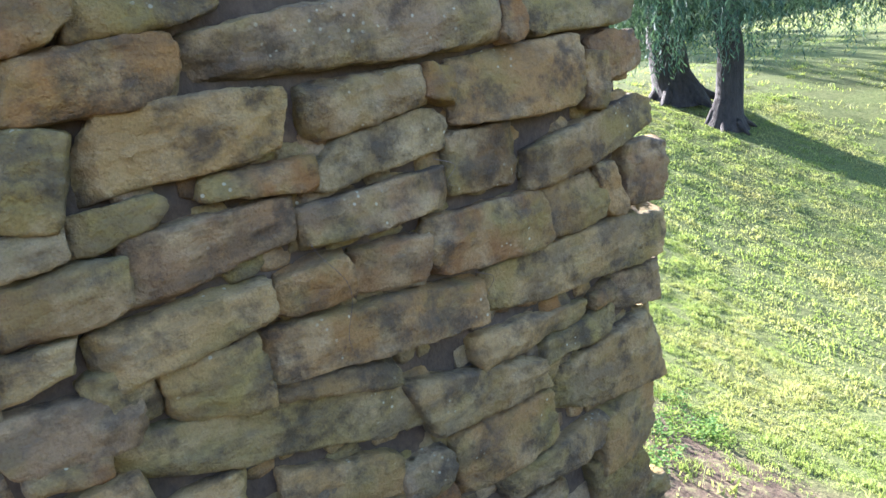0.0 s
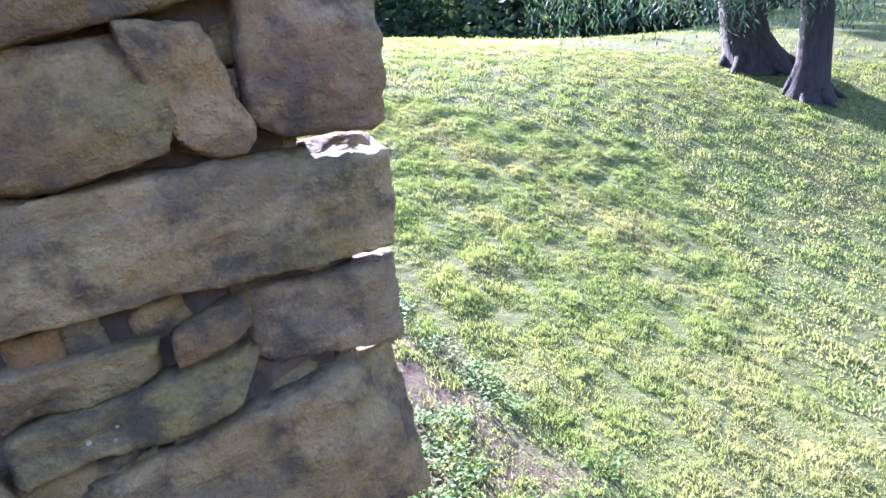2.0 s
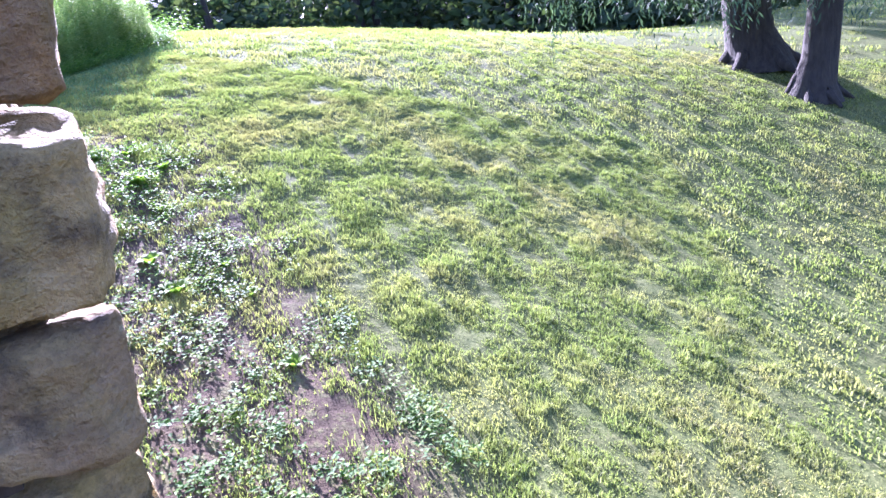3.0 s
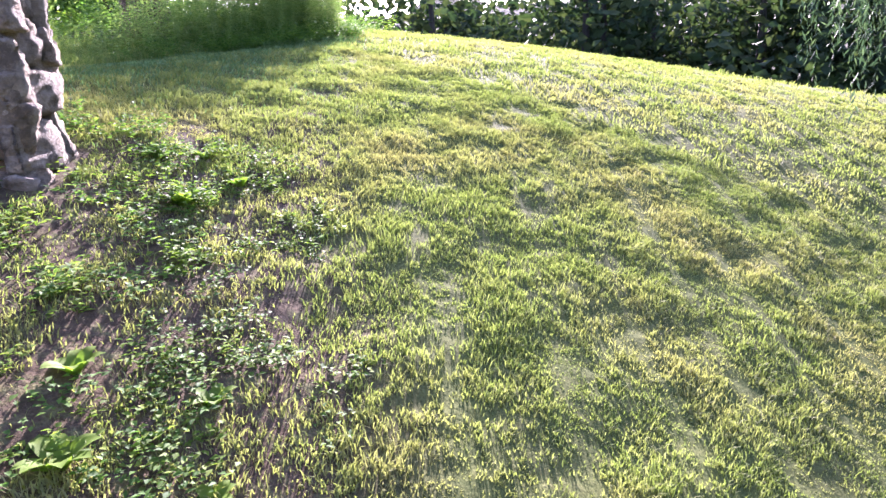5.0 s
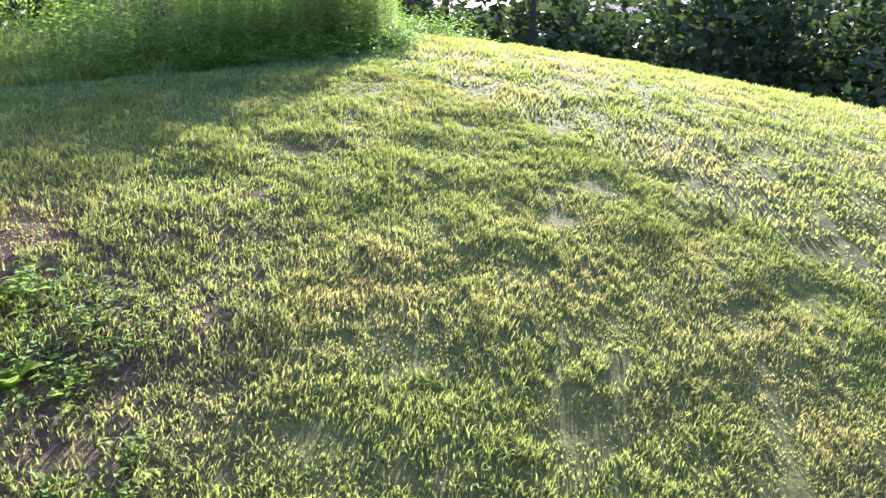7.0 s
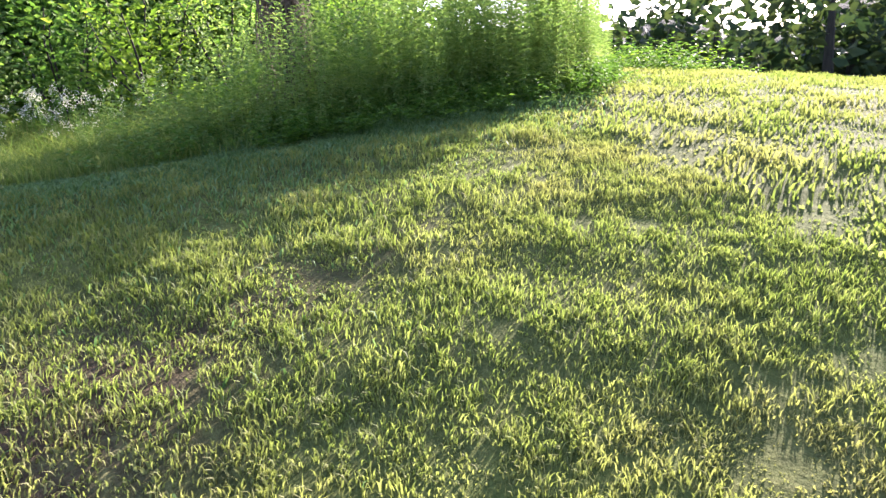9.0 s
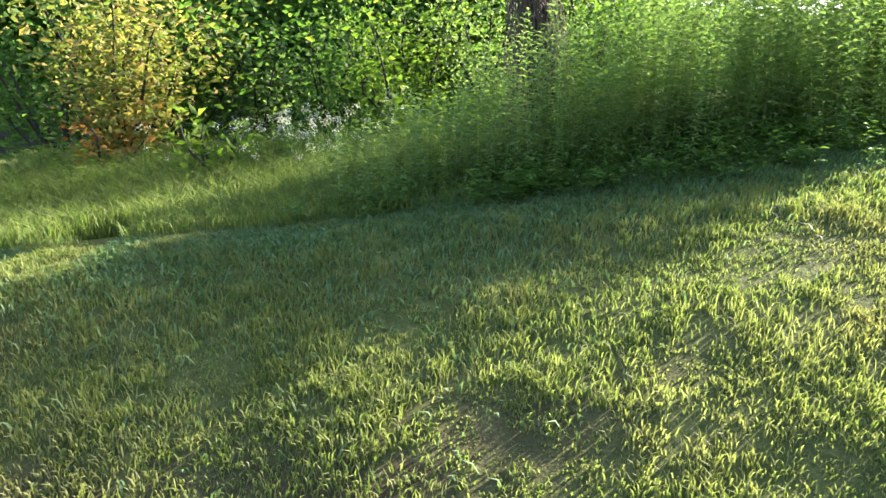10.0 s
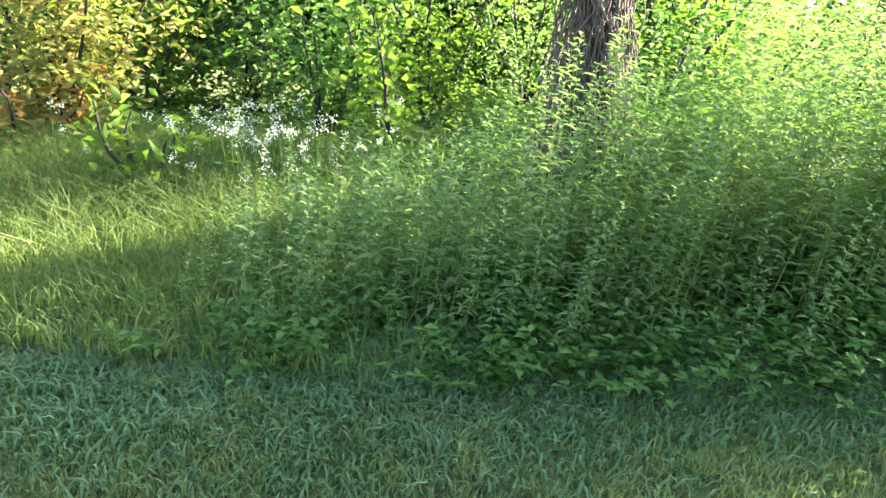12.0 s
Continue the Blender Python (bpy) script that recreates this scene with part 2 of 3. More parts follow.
def random_ways(n, low=-0.3, high=0.8):
    th, z = rng.uniform(0, 2 * np.pi, n), rng.uniform(low, high, n)
    c = np.sqrt(np.maximum(0, 1 - z * z))
    return np.stack([c * np.cos(th), c * np.sin(th), z], -1)


def leaf_cloud(soup, points, length, width, spread=0.0):
    n = len(points)
    w = random_ways(n)
    s = unit(np.cross(w, random_ways(n, -0.6, 0.6)))
    soup.add(*leaves(points + rng.normal(0, spread, (n, 3)), w, s, length * rng.uniform(0.6, 1.2, n), width * rng.uniform(0.7, 1.2, n)))


# ---- the ground: a bank that falls away from the weeds, over a rounded crest ----
BANK = (0.5212, -3.0709, 0.9638, -0.5267, 0.0946, 0.8036, 1.0046, -0.4094, 1.0686, -0.8032)


def ground_z(x, y):
    x, y = np.asarray(x, float), np.asarray(y, float)
    u, v = (x + 1) / 8, (y - 6) / 8
    r = np.sqrt(1 + (u * u + v * v) / 6)
    u, v = u / r, v / r
    k = BANK
    z = k[0] + k[1] * u + k[2] * v + k[3] * u * u + k[4] * u * v + k[5] * v * v + k[6] * u**3 + k[7] * u * u * v + k[8] * u * v * v + k[9] * v**3
    a, b = np.clip((-4.0 - x) / 2.2, 0, 1), np.clip((8.3 - y) / 2.4, 0, 1)
    z = z - 0.5 * a * a * (3 - 2 * a) * b * b * (3 - 2 * b)
    return -2.55 + np.logaddexp(0, (z + 2.55) * 2.5) / 2.5


def waves(x, y, s, seed):
    """A cheap smooth field between -1 and 1, with features of about s metres."""
    g = np.random.default_rng(seed)
    out = np.zeros(np.shape(x))
    for _ in range(9):
        a, p, q = g.uniform(0, 2 * np.pi), g.uniform(0, 2 * np.pi), g.uniform(0.6, 1.7)
        out += np.sin((np.cos(a) * x + np.sin(a) * y) * 2 * np.pi * q / s + p)
    return out / 4.5


def bumps(x, y):
    return 0.012 * waves(x, y, 0.7, 3) + 0.006 * waves(x, y, 0.22, 4)


def surface(x, y):
    near = np.exp(-(((x + 1) / 14) ** 2 + ((y - 6) / 14) ** 2))
    return ground_z(x, y) + bumps(x, y) * near


def build_ground():
    half = 150
    s = np.linspace(-1, 1, 2 * half + 1)
    line = 450 * np.sinh(7.6 * s) / np.sinh(7.6)
    gx, gy = np.meshgrid(line - 1, line + 5, indexing="ij")
    v = np.stack([gx, gy, surface(gx, gy)], -1).reshape(-1, 3)
    n = len(line)
    i = (np.arange(n - 1)[:, None] * n + np.arange(n - 1)).ravel()
    f = np.concatenate([np.stack([i, i + n, i + n + 1], 1), np.stack([i, i + n + 1, i + 1], 1)])
    ob = new("ground", mesh_np("ground", v, f, SOIL, True))
    tagged(ob, "sloping lawn bank of dry soil and thatch under the grass", "ground", kind="structure")


build_ground()

# ---- stone piers ----
ALONG = Vector((0.783, 0.622, 0))
INTO = Vector((-0.622, 0.783, 0))


def stone_mesh(w, h, d, seed, cuts=(18, 5, 12), mat=None, rough=1.0, power=9.0, taper=None, slant=0.0):
    """A weathered block: a rounded box with worn edges and an uneven face."""
    g = np.random.default_rng(seed)
    v, f, index = [], [], {}

    def vert(p):
        key = tuple(np.round(p, 5))
        if key not in index:
            index[key] = len(v)
            v.append(p)
        return index[key]

    for axis in range(3):
        a, b = [k for k in range(3) if k != axis]
        for side in (-1, 1):
            for i in range(cuts[a]):
                for j in range(cuts[b]):
                    q = []
                    for di, dj in ((0, 0), (1, 0), (1, 1), (0, 1)):
                        p = np.zeros(3)
                        p[axis], p[a], p[b] = side, -1 + 2 * (i + di) / cuts[a], -1 + 2 * (j + dj) / cuts[b]
                        q.append(vert(p))
                    if (side > 0) != (axis == 1):
                        q = q
                    else:
                        q = q[::-1]
                    f += [(q[0], q[1], q[2]), (q[0], q[2], q[3])]
    p = np.array(v)
    k = power
    size = np.array([w, d, h]) / 2
    r = (np.abs(p) ** k).sum(1) ** (1 / k)
    p = p / r[:, None]
    # flat breaks knocked off the corners and edges
    for _ in range(13):
        cut = unit(np.append(g.normal(0, 1, 3), 0)[None, :3] * (1.0, 0.55, 1.0))[0]
        reach = (np.abs(cut).sum() * g.uniform(0.74, 0.95))
        over = np.maximum(0, p @ cut - reach)
        p = p - over[:, None] * cut * 0.9
    # lopsided outline
    lean = g.uniform(-0.14, 0.14, 4)
    if taper is not None:
        lean = np.array([0.25, 0.25, 0.12, 0.12]) * lean + (0, taper, 0, 0)
    q = p.copy()
    q[:, 0] *= 1 + lean[0] * p[:, 2]
    q[:, 2] *= 1 + lean[1] * p[:, 0]
    q[:, 2] += lean[2] * 0.5 * p[:, 0]
    q = q * size
    q[:, 0] += slant * q[:, 2]
    # a hewn face: a few shallow planes and a bedding step
    for _ in range(5):
        at, way = g.uniform(-0.8, 0.8, 2) * size[[0, 2]], g.normal(0, 1, 2)
        run = ((q[:, 0] - at[0]) * way[0] + (q[:, 2] - at[1]) * way[1]) / (np.hypot(*way) + 1e-6)
        q[:, 1] += np.where(q[:, 1] < 0, np.minimum(np.maximum(0, run) * g.uniform(0.03, 0.2), 0.014) * rough, 0)
    step = g.uniform(-0.3, 0.6) * size[2] + 0.08 * q[:, 0]
    q[:, 1] += np.where((q[:, 1] < 0) & (q[:, 2] > step), 0.007 * rough, 0)
    off = g.uniform(0, 50, 3)
    out = []
    for c, pn in zip(q, p):
        s = Vector(c + off)
        a = noise.noise(s * 7) * 0.009 + noise.noise(Vector((s.x * 12, s.y * 12, s.z * 40))) * 0.007 - abs(noise.noise(s * 15)) * 0.010 + noise.noise(s * 45) * 0.005 + noise.noise(s * 90) * 0.002
        out.append(c + unit(pn[None])[0] * a * rough)
    return mesh_np("stone", out, f, mat, True)


def pier(name, corner, length, depth, top, placed, fill, mat, label, faces, row_h, tilt=0.0, seed=1, rough=1.0, power=9.0):
    """A rubble wall end: a mortar core with separate stones on its front, end and back."""
    thing = empty(name, (*corner, float(ground_z(*corner)) - 0.15))
    g = np.random.default_rng(seed)
    base_z = thing.location.z
    turn = math.atan2(ALONG.y, ALONG.x)
    inset = 0.075
    bm = bmesh.new()
    bmesh.ops.create_cube(bm, size=1.0)
    bmesh.ops.subdivide_edges(bm, edges=bm.edges[:], cuts=12, use_grid_fill=True)
    for vv in bm.verts:
        vv.co = Vector((-length / 2 + vv.co.x * (length - 2 * inset), depth / 2 + vv.co.y * (depth - 2 * inset), (vv.co.z + 0.5) * (top - base_z - 0.04)))
        vv.co += Vector((noise.noise(vv.co * 5), noise.noise(vv.co * 5 + Vector((9, 0, 0))), 0)) * 0.018
    me = bpy.data.meshes.new("mortar_core")
    bm.to_mesh(me)
    bm.free()
    me.materials.append(MORTAR)
    core = child("mortar_core", me, thing, "sandy brown mortar between the stones")
    core.matrix_local = pose(0, 0, 0, 0, 0, math.degrees(turn))
    count = 0

    def lay(u, z, w, h, lean, face, proud=0.0, taper=None, slant=0.0):
        nonlocal count
        d = g.uniform(0.16, 0.22)
        grid = (18, 5, 12) if max(w, h) > 0.2 else (9, 4, 7)
        if taper is not None:
            grid = (int(np.clip(w / 0.012, 12, 44)), 7, int(np.clip(h / 0.012, 8, 18)))
        me = stone_mesh(w, h, d, seed * 1000 + count, cuts=grid, mat=mat, rough=rough, power=power, taper=taper, slant=slant)
        count += 1
        ob = child("stone", me, thing)
        if face == "front":
            loc, rz = (u, d / 2 - proud - 0.012, z - base_z), 0
        elif face == "end":
            loc, rz = (-d / 2 + proud + 0.012, u, z - base_z), 90
        else:
            loc, rz = (u, depth - d / 2 + proud, z - base_z), 180
        ob.matrix_local = pose(0, 0, 0, 0, 0, math.degrees(turn)) @ Matrix.Translation(loc) @ pose(0, 0, 0, 0, 0, rz) @ pose(0, 0, 0, 0, -lean, 0)

    for u, z, w, h, lean, taper, slant in placed:
        lay(u, z, w + 0.034, h + 0.026, lean, "front", g.uniform(-0.012, 0.02), taper, slant)
    if placed:
        # small stones pinned back in the joints
        for row in range(13):
            for col in range(18):
                u, z = -0.08 - 0.1 * col + g.uniform(-0.03, 0.03), 0.7 + 0.115 * row + g.uniform(-0.02, 0.02)
                lay(u, z, g.uniform(0.09, 0.15), g.uniform(0.07, 0.11), g.uniform(-8, 8), "front", g.uniform(-0.075, -0.055))
    for face, span in faces:
        z = base_z
        while z < top - 0.02:
            h = min(g.uniform(*row_h), top - z)
            u = -g.uniform(0.0, 0.02) if face != "end" else 0.0
            reach = 0.17 if placed and face == "end" else 0.0
            while reach < span:
                w = min(g.uniform(1.3, 4.2) * h, 0.62, span - reach + 0.05)
                if span - reach - w < 0.1:
                    w = span - reach
                uc = -(reach + w / 2) if face != "end" else reach + w / 2
                zc = z + h / 2 - (math.tan(radians(-tilt)) * uc if face == "front" else 0) * -1
                if face != "front" or not fill(uc, zc):
                    lay(uc, zc, w * 0.99, h * 0.99 * g.uniform(0.94, 1.03), tilt + g.uniform(-3, 3), face, g.uniform(-0.015, 0.02))
                reach += w
            z += h
    return tagged(thing, label, "stone pier")


# courses of the near face: along the face from the corner, height, width, thickness, lean, taper, slant of the ends
CAP = [
    (-1.66, 2.47, 0.31, 0.08, -1, -0.24, 0.3), (-1.88, 2.47, 0.12, 0.09, 6, -0.26, 0.5),
    (-1.13, 2.36, 0.96, 0.16, 0, 0.27, 0.2), (-1.80, 2.34, 0.35, 0.13, 1, 0.02, 0.3),
    (-0.59, 2.33, 0.06, 0.14, -6, 0.01, 0.1), (-0.27, 2.33, 0.54, 0.14, -2, 0.00, 0.1),
    (-1.16, 2.18, 0.37, 0.12, 2, -0.16, 0.1), (-1.64, 2.18, 0.50, 0.16, 0, -0.14, 0.3),
    (-0.91, 2.18, 0.10, 0.10, -11, 0.04, 0.1), (-1.98, 2.16, 0.11, 0.19, -13, -0.05, 0.1),
    (-0.08, 2.14, 0.24, 0.16, 1, -0.14, -0.2), (-0.58, 2.13, 0.55, 0.21, -1, 0.12, 0.1),
    (-0.23, 2.07, 0.11, 0.18, -9, 0.01, -0.1),
]
HIGH = [
    (-1.14, 2.04, 0.43, 0.11, 4, 0.07, 0.2), (-1.51, 2.04, 0.29, 0.06, -7, 0.05, 0.2),
    (-1.85, 2.03, 0.20, 0.07, 4, -0.19, 0.3), (-2.02, 2.02, 0.12, 0.06, 0, -0.10, 0.3),
    (-0.78, 1.92, 0.29, 0.18, -6, 0.01, 0.0), (-1.66, 1.91, 0.41, 0.14, 0, -0.08, 0.1),
    (-2.00, 1.90, 0.24, 0.12, 2, -0.04, 0.2), (-1.19, 1.88, 0.48, 0.12, 0, 0.11, 0.1),
    (-0.25, 1.87, 0.69, 0.14, 7, 0.02, 0.3), (-2.09, 1.77, 0.15, 0.08, 3, -0.16, 0.3),
    (-1.78, 1.74, 0.41, 0.11, 1, -0.12, -0.0), (-1.44, 1.73, 0.21, 0.11, 0, 0.01, 0.1),
    (-1.19, 1.70, 0.24, 0.13, -4, 0.03, 0.1),
]
MIDDLE_COURSES = [
    (-0.81, 1.68, 0.51, 0.18, -5, 0.11, -0.1), (0.00, 1.68, 0.22, 0.24, -7, 0.06, 0.0),
    (-0.40, 1.67, 0.27, 0.21, -1, -0.03, -0.1), (-0.21, 1.66, 0.11, 0.20, -8, 0.02, -0.4),
    (-1.96, 1.64, 0.13, 0.12, -14, 0.11, -0.4), (-2.07, 1.61, 0.29, 0.12, -9, 0.01, 0.0),
    (-1.75, 1.58, 0.23, 0.17, -7, 0.06, -0.1), (-2.11, 1.54, 0.15, 0.05, -11, 0.02, -0.1),
    (-1.25, 1.52, 0.75, 0.16, -9, 0.09, -0.1), (-0.38, 1.44, 0.95, 0.19, -3, 0.07, 0.0),
    (-1.44, 1.43, 0.37, 0.06, -18, 0.32, -0.3), (-1.60, 1.36, 0.88, 0.17, -16, 0.25, -0.7),
]
LOW = [
    (-0.67, 1.26, 0.55, 0.09, -6, -0.16, 0.0), (-0.28, 1.26, 0.12, 0.04, 13, 0.13, 0.5),
    (-0.07, 1.21, 0.27, 0.14, -5, 0.11, 0.0), (-0.43, 1.15, 0.39, 0.08, 0, 0.05, 0.2),
    (-0.91, 1.14, 0.59, 0.15, -13, -0.27, -0.7), (-1.49, 1.10, 0.40, 0.13, -22, 0.01, -0.3),
    (-1.22, 0.97, 0.16, 0.12, -7, 0.13, -0.0), (-0.29, 0.93, 0.66, 0.26, -3, 0.32, -0.1),
    (-0.86, 0.90, 0.47, 0.23, -6, -0.02, -0.1), (-0.62, 0.70, 0.59, 0.11, -4, 0.02, -0.2),
    (-0.21, 0.62, 0.34, 0.29, -2, 0.10, 0.2), (-0.28, 0.37, 0.37, 0.23, -20, 0.12, -0.4),
]


def in_placed(u, z):
    return u > -2.21 and np.interp(u, [-2.23, -1.82, -1.16, -0.15], [1.56, 1.3, 0.87, 0.22]) < z < 2.52


pier("stone_pier", (0.295, 0.922), 2.3, 0.62, 2.75, CAP + HIGH + MIDDLE_COURSES + LOW, in_placed, STONE,
     "shaded brown sandstone rubble pier with mossy weathered blocks", (("front", 2.3), ("end", 0.62), ("back", 2.3)), (0.11, 0.2), tilt=2, seed=3, power=18.0)
pier("stone_pier", (-2.63, 4.15), 1.9, 0.50, 2.75, [], lambda u, z: False, STONE_PALE,
     "pale split-faced stone pier standing in weeds, its end sunlit", (("front", 1.9), ("end", 0.50), ("back", 1.9)), (0.22, 0.29), tilt=0, seed=5, rough=1.6, power=12.0)


def rootlet(u, top, length):
    """A dry hair root hanging down the face of the near pier."""
    s = Soup()
    p = Vector((0.295, 0.922, 0)) + ALONG * u - INTO * 0.035
    t = np.linspace(0, 1, 12)
    along = 0.03 * np.sin(t * 7 + u) + 0.05 * t
    tube(s, np.stack([p.x + ALONG.x * along, p.y + ALONG.y * along, top - length * t], -1), np.linspace(0.0014, 0.0006, 12), 4)
    tagged(new("dry_rootlet", s.mesh("dry_rootlet", TWIG)), "thin pale dry root hanging on the stone face", "root", group="roots on the pier")


rootlet(-1.42, 1.86, 0.36)
rootlet(-0.92, 1.6, 0.12)
rootlet(-1.0, 1.98, 0.1)

# ---- grass ----
def near_pier(x, y, grow=0.05):
    hit = np.zeros(np.shape(x), bool)
    for c, ln, dp in (((0.33, 0.95), 2.3, 0.62), ((-2.63, 4.15), 1.9, 0.50)):
        u = (x - c[0]) * ALONG.x + (y - c[1]) * ALONG.y
        w = (x - c[0]) * INTO.x + (y - c[1]) * INTO.y
        hit |= (u > -ln - grow) & (u < grow) & (w > -grow) & (w < dp + grow)
    return hit


def thicket_edge(y):
    """Where the lawn meets the tall weeds, by y."""
    return np.interp(y, [-5, 3.5, 5.0, 6.2, 7.1, 8.0, 9.0, 9.6, 10.3, 11.4, 14], [-5.6, -5.2, -4.85, -4.68, -4.52, -4.45, -4.55, -4.75, -5.5, -6.6, -10.5])


def weed_strip(x, y):
    """Distance into the weedy, bare strip beside the piers, 0 outside and 1 well inside."""
    u = (x - 0.33) * ALONG.x + (y - 0.95) * ALONG.y
    w = (x - 0.33) * INTO.x + (y - 0.95) * INTO.y
    return np.clip((1.12 - 0.02 * w + 0.14 * waves(x, y, 1.1, 21) - u) / 0.25, 0, 1) * (w > -2) * np.clip((5.6 - w) / 1.2, 0, 1)


def blades(x, y, height, width, bend, mat, name, label, lean=0.25):
    n = len(x)
    z = surface(x, y)
    a = rng.uniform(0, 2 * np.pi, n)
    b = rng.uniform(0, 2 * np.pi, n)
    h = height * rng.uniform(0.5, 1.25, n)
    w = width * rng.uniform(0.7, 1.3, n)
    base = np.stack([x, y, z - 0.004], -1)
    side = np.stack([np.cos(a), np.sin(a), 0 * a], -1) * (w / 2)[:, None]
    tip_off = np.stack([np.cos(b), np.sin(b), 0 * b], -1) * (h * bend * rng.uniform(0.2, 1.2, n))[:, None]
    up = np.array([0.06, 0, 1.0])
    midp = base + up * (h * 0.6)[:, None] + tip_off * 0.35
    tip = base + up * (h * (1 - 0.25 * bend))[:, None] + tip_off
    v = np.stack([base - side, base + side, midp + side * 0.75, midp - side * 0.75, tip], 1).reshape(-1, 3)
    k = np.arange(n)[:, None] * 5
    f = np.concatenate([k + [0, 1, 2], k + [0, 2, 3], k + [3, 2, 4]], 1).reshape(-1, 3)
    ob = new(name, mesh_np(name, v, f, mat))
    return tagged(ob, label, "grass", kind="stuff")


def lawn_keep(x, y, even=1.0):
    bare = (waves(x, y, 0.9, 31) * 0.6 + waves(x, y, 0.33, 32) * 0.55) * even
    strip = weed_strip(x, y)
    # mower lines running down the bank
    rows = np.sin((0.89 * x + 0.45 * y + 0.05 * waves(x, y, 2.0, 35)) * 2 * np.pi / 0.42)
    bare = bare + 0.55 * np.clip((rows - 0.62) / 0.38, 0, 1) * np.clip((x + 1.6) / 1.2, 0, 1) * np.clip(0.7 + 0.5 * waves(x, y, 1.6, 36), 0.15, 1)
    dens = np.clip(1.05 - 0.75 * np.clip((bare - 0.45) / 0.4, 0, 1) - strip * np.clip(0.62 + bare, 0.3, 0.97), 0.03, 1)
    return (rng.random(len(x)) < dens) & ~near_pier(x, y) & (x > thicket_edge(y) - 0.1)


def lawn_zone(n, x0, x1, y0, y1, height, width, name, label, bend=0.72, inner=None, tuft=0.02):
    # blades gathered into tufts of uneven size
    tufts = n // 13
    pick = rng.integers(0, tufts, n)
    size = tuft * rng.uniform(0.5, 1.6, tufts)[pick]
    x = rng.uniform(x0, x1, tufts)[pick] + rng.normal(0, 1, n) * size
    y = rng.uniform(y0, y1, tufts)[pick] + rng.normal(0, 1, n) * size
    keep = lawn_keep(x, y, 1.0 if tuft < 0.03 else 0.55)
    if inner is not None:
        keep &= ~((x > inner[0]) & (x < inner[1]) & (y > inner[2]) & (y < inner[3]))
    x, y = x[keep], y[keep]
    tall = height * (1 + 0.55 * waves(x, y, 0.6, 41) * (1 - 0.3 * weed_strip(x, y)))
    rows = np.sin((0.89 * x + 0.45 * y + 0.05 * waves(x, y, 2.0, 35)) * 2 * np.pi / 0.42)
    tall = tall * (1 - 0.55 * np.clip((rows - 0.3) / 0.7, 0, 1) * np.clip((x + 1.6) / 1.2, 0, 1))
    blades(x, y, tall, width, bend, GRASS, name, label)


NEAR = (-4.9, 2.2, 1.4, 8.6)
MIDDLE = (-6.5, 7.5, -0.5, 15.0)
lawn_zone(500000, *NEAR, 0.038, 0.0048, "lawn_grass", "short tufted mown lawn with yellowed and bare patches")
lawn_zone(270000, *MIDDLE, 0.045, 0.012, "lawn_grass", "short sunlit lawn on the bank", inner=NEAR, tuft=0.09)
lawn_zone(75000, -9, 24, -2, 30, 0.075, 0.022, "lawn_grass", "short lawn beyond the crest and under the willow", inner=MIDDLE, tuft=0.1)


# ---- weeds ----
def weed_plant(soup, at, height, spread, n, leaf, width):
    """A low leafy clump of several stems."""
    at = np.asarray(at, float)
    for _ in range(n):
        d = random_ways(1, 0.35, 0.95)[0]
        L = height * rng.uniform(0.5, 1.1)
        k = max(3, int(L / (leaf * 0.55)))
        s = np.linspace(0.15, 1, k)[:, None]
        stem = at + np.array([d[0] * spread, d[1] * spread, 0]) * rng.uniform(0, 1) + d * L * s + np.array([0, 0, -0.12]) * L * s * s
        th = np.arange(k) * 2.4 + rng.uniform(0, 6)
        w = unit(np.stack([np.cos(th), np.sin(th), rng.uniform(0.0, 0.5, k)], -1))
        sd = unit(np.cross(w, np.array([0, 0, 1.0]) + 0.3 * random_ways(k)))
        soup.add(*leaves(stem, w, sd, leaf * rng.uniform(0.6, 1.2, k), width * rng.uniform(0.7, 1.2, k)))


def dock(x, y, size):
    """A rosette of broad upright leaves, each its own part."""
    thing = empty("dock_weed", (x, y, float(surface(x, y)) - 0.01))
    for k in range(8):
        a = k * 2.4 + rng.uniform(-0.3, 0.3)
        t = np.linspace(0, 1, 6)
        out = np.stack([np.cos(a) * t * size * 0.75, np.sin(a) * t * size * 0.75, size * (0.95 * t - 0.55 * t * t) * rng.uniform(0.8, 1.3)], -1)
        half = size * 0.2 * np.sin(np.pi * (0.12 + 0.88 * t)) ** 0.7
        side = np.array([-np.sin(a), np.cos(a), 0.0])
        up = np.array([0, 0, 1.0])
        v = np.concatenate([out - side * half[:, None] + up * half[:, None] * 0.25, out, out + side * half[:, None] + up * half[:, None] * 0.25])
        f = []
        for i in range(5):
            for o in (0, 6):
                f += [(i + o, i + o + 1, i + o + 7), (i + o, i + o + 7, i + o + 6)]
        child("leaf", mesh_np("leaf", v, f, BRIGHT, True), thing)
    return tagged(thing, "bright broad-leaved dock weed on bare soil", "weed", group="dock weeds by the pier")


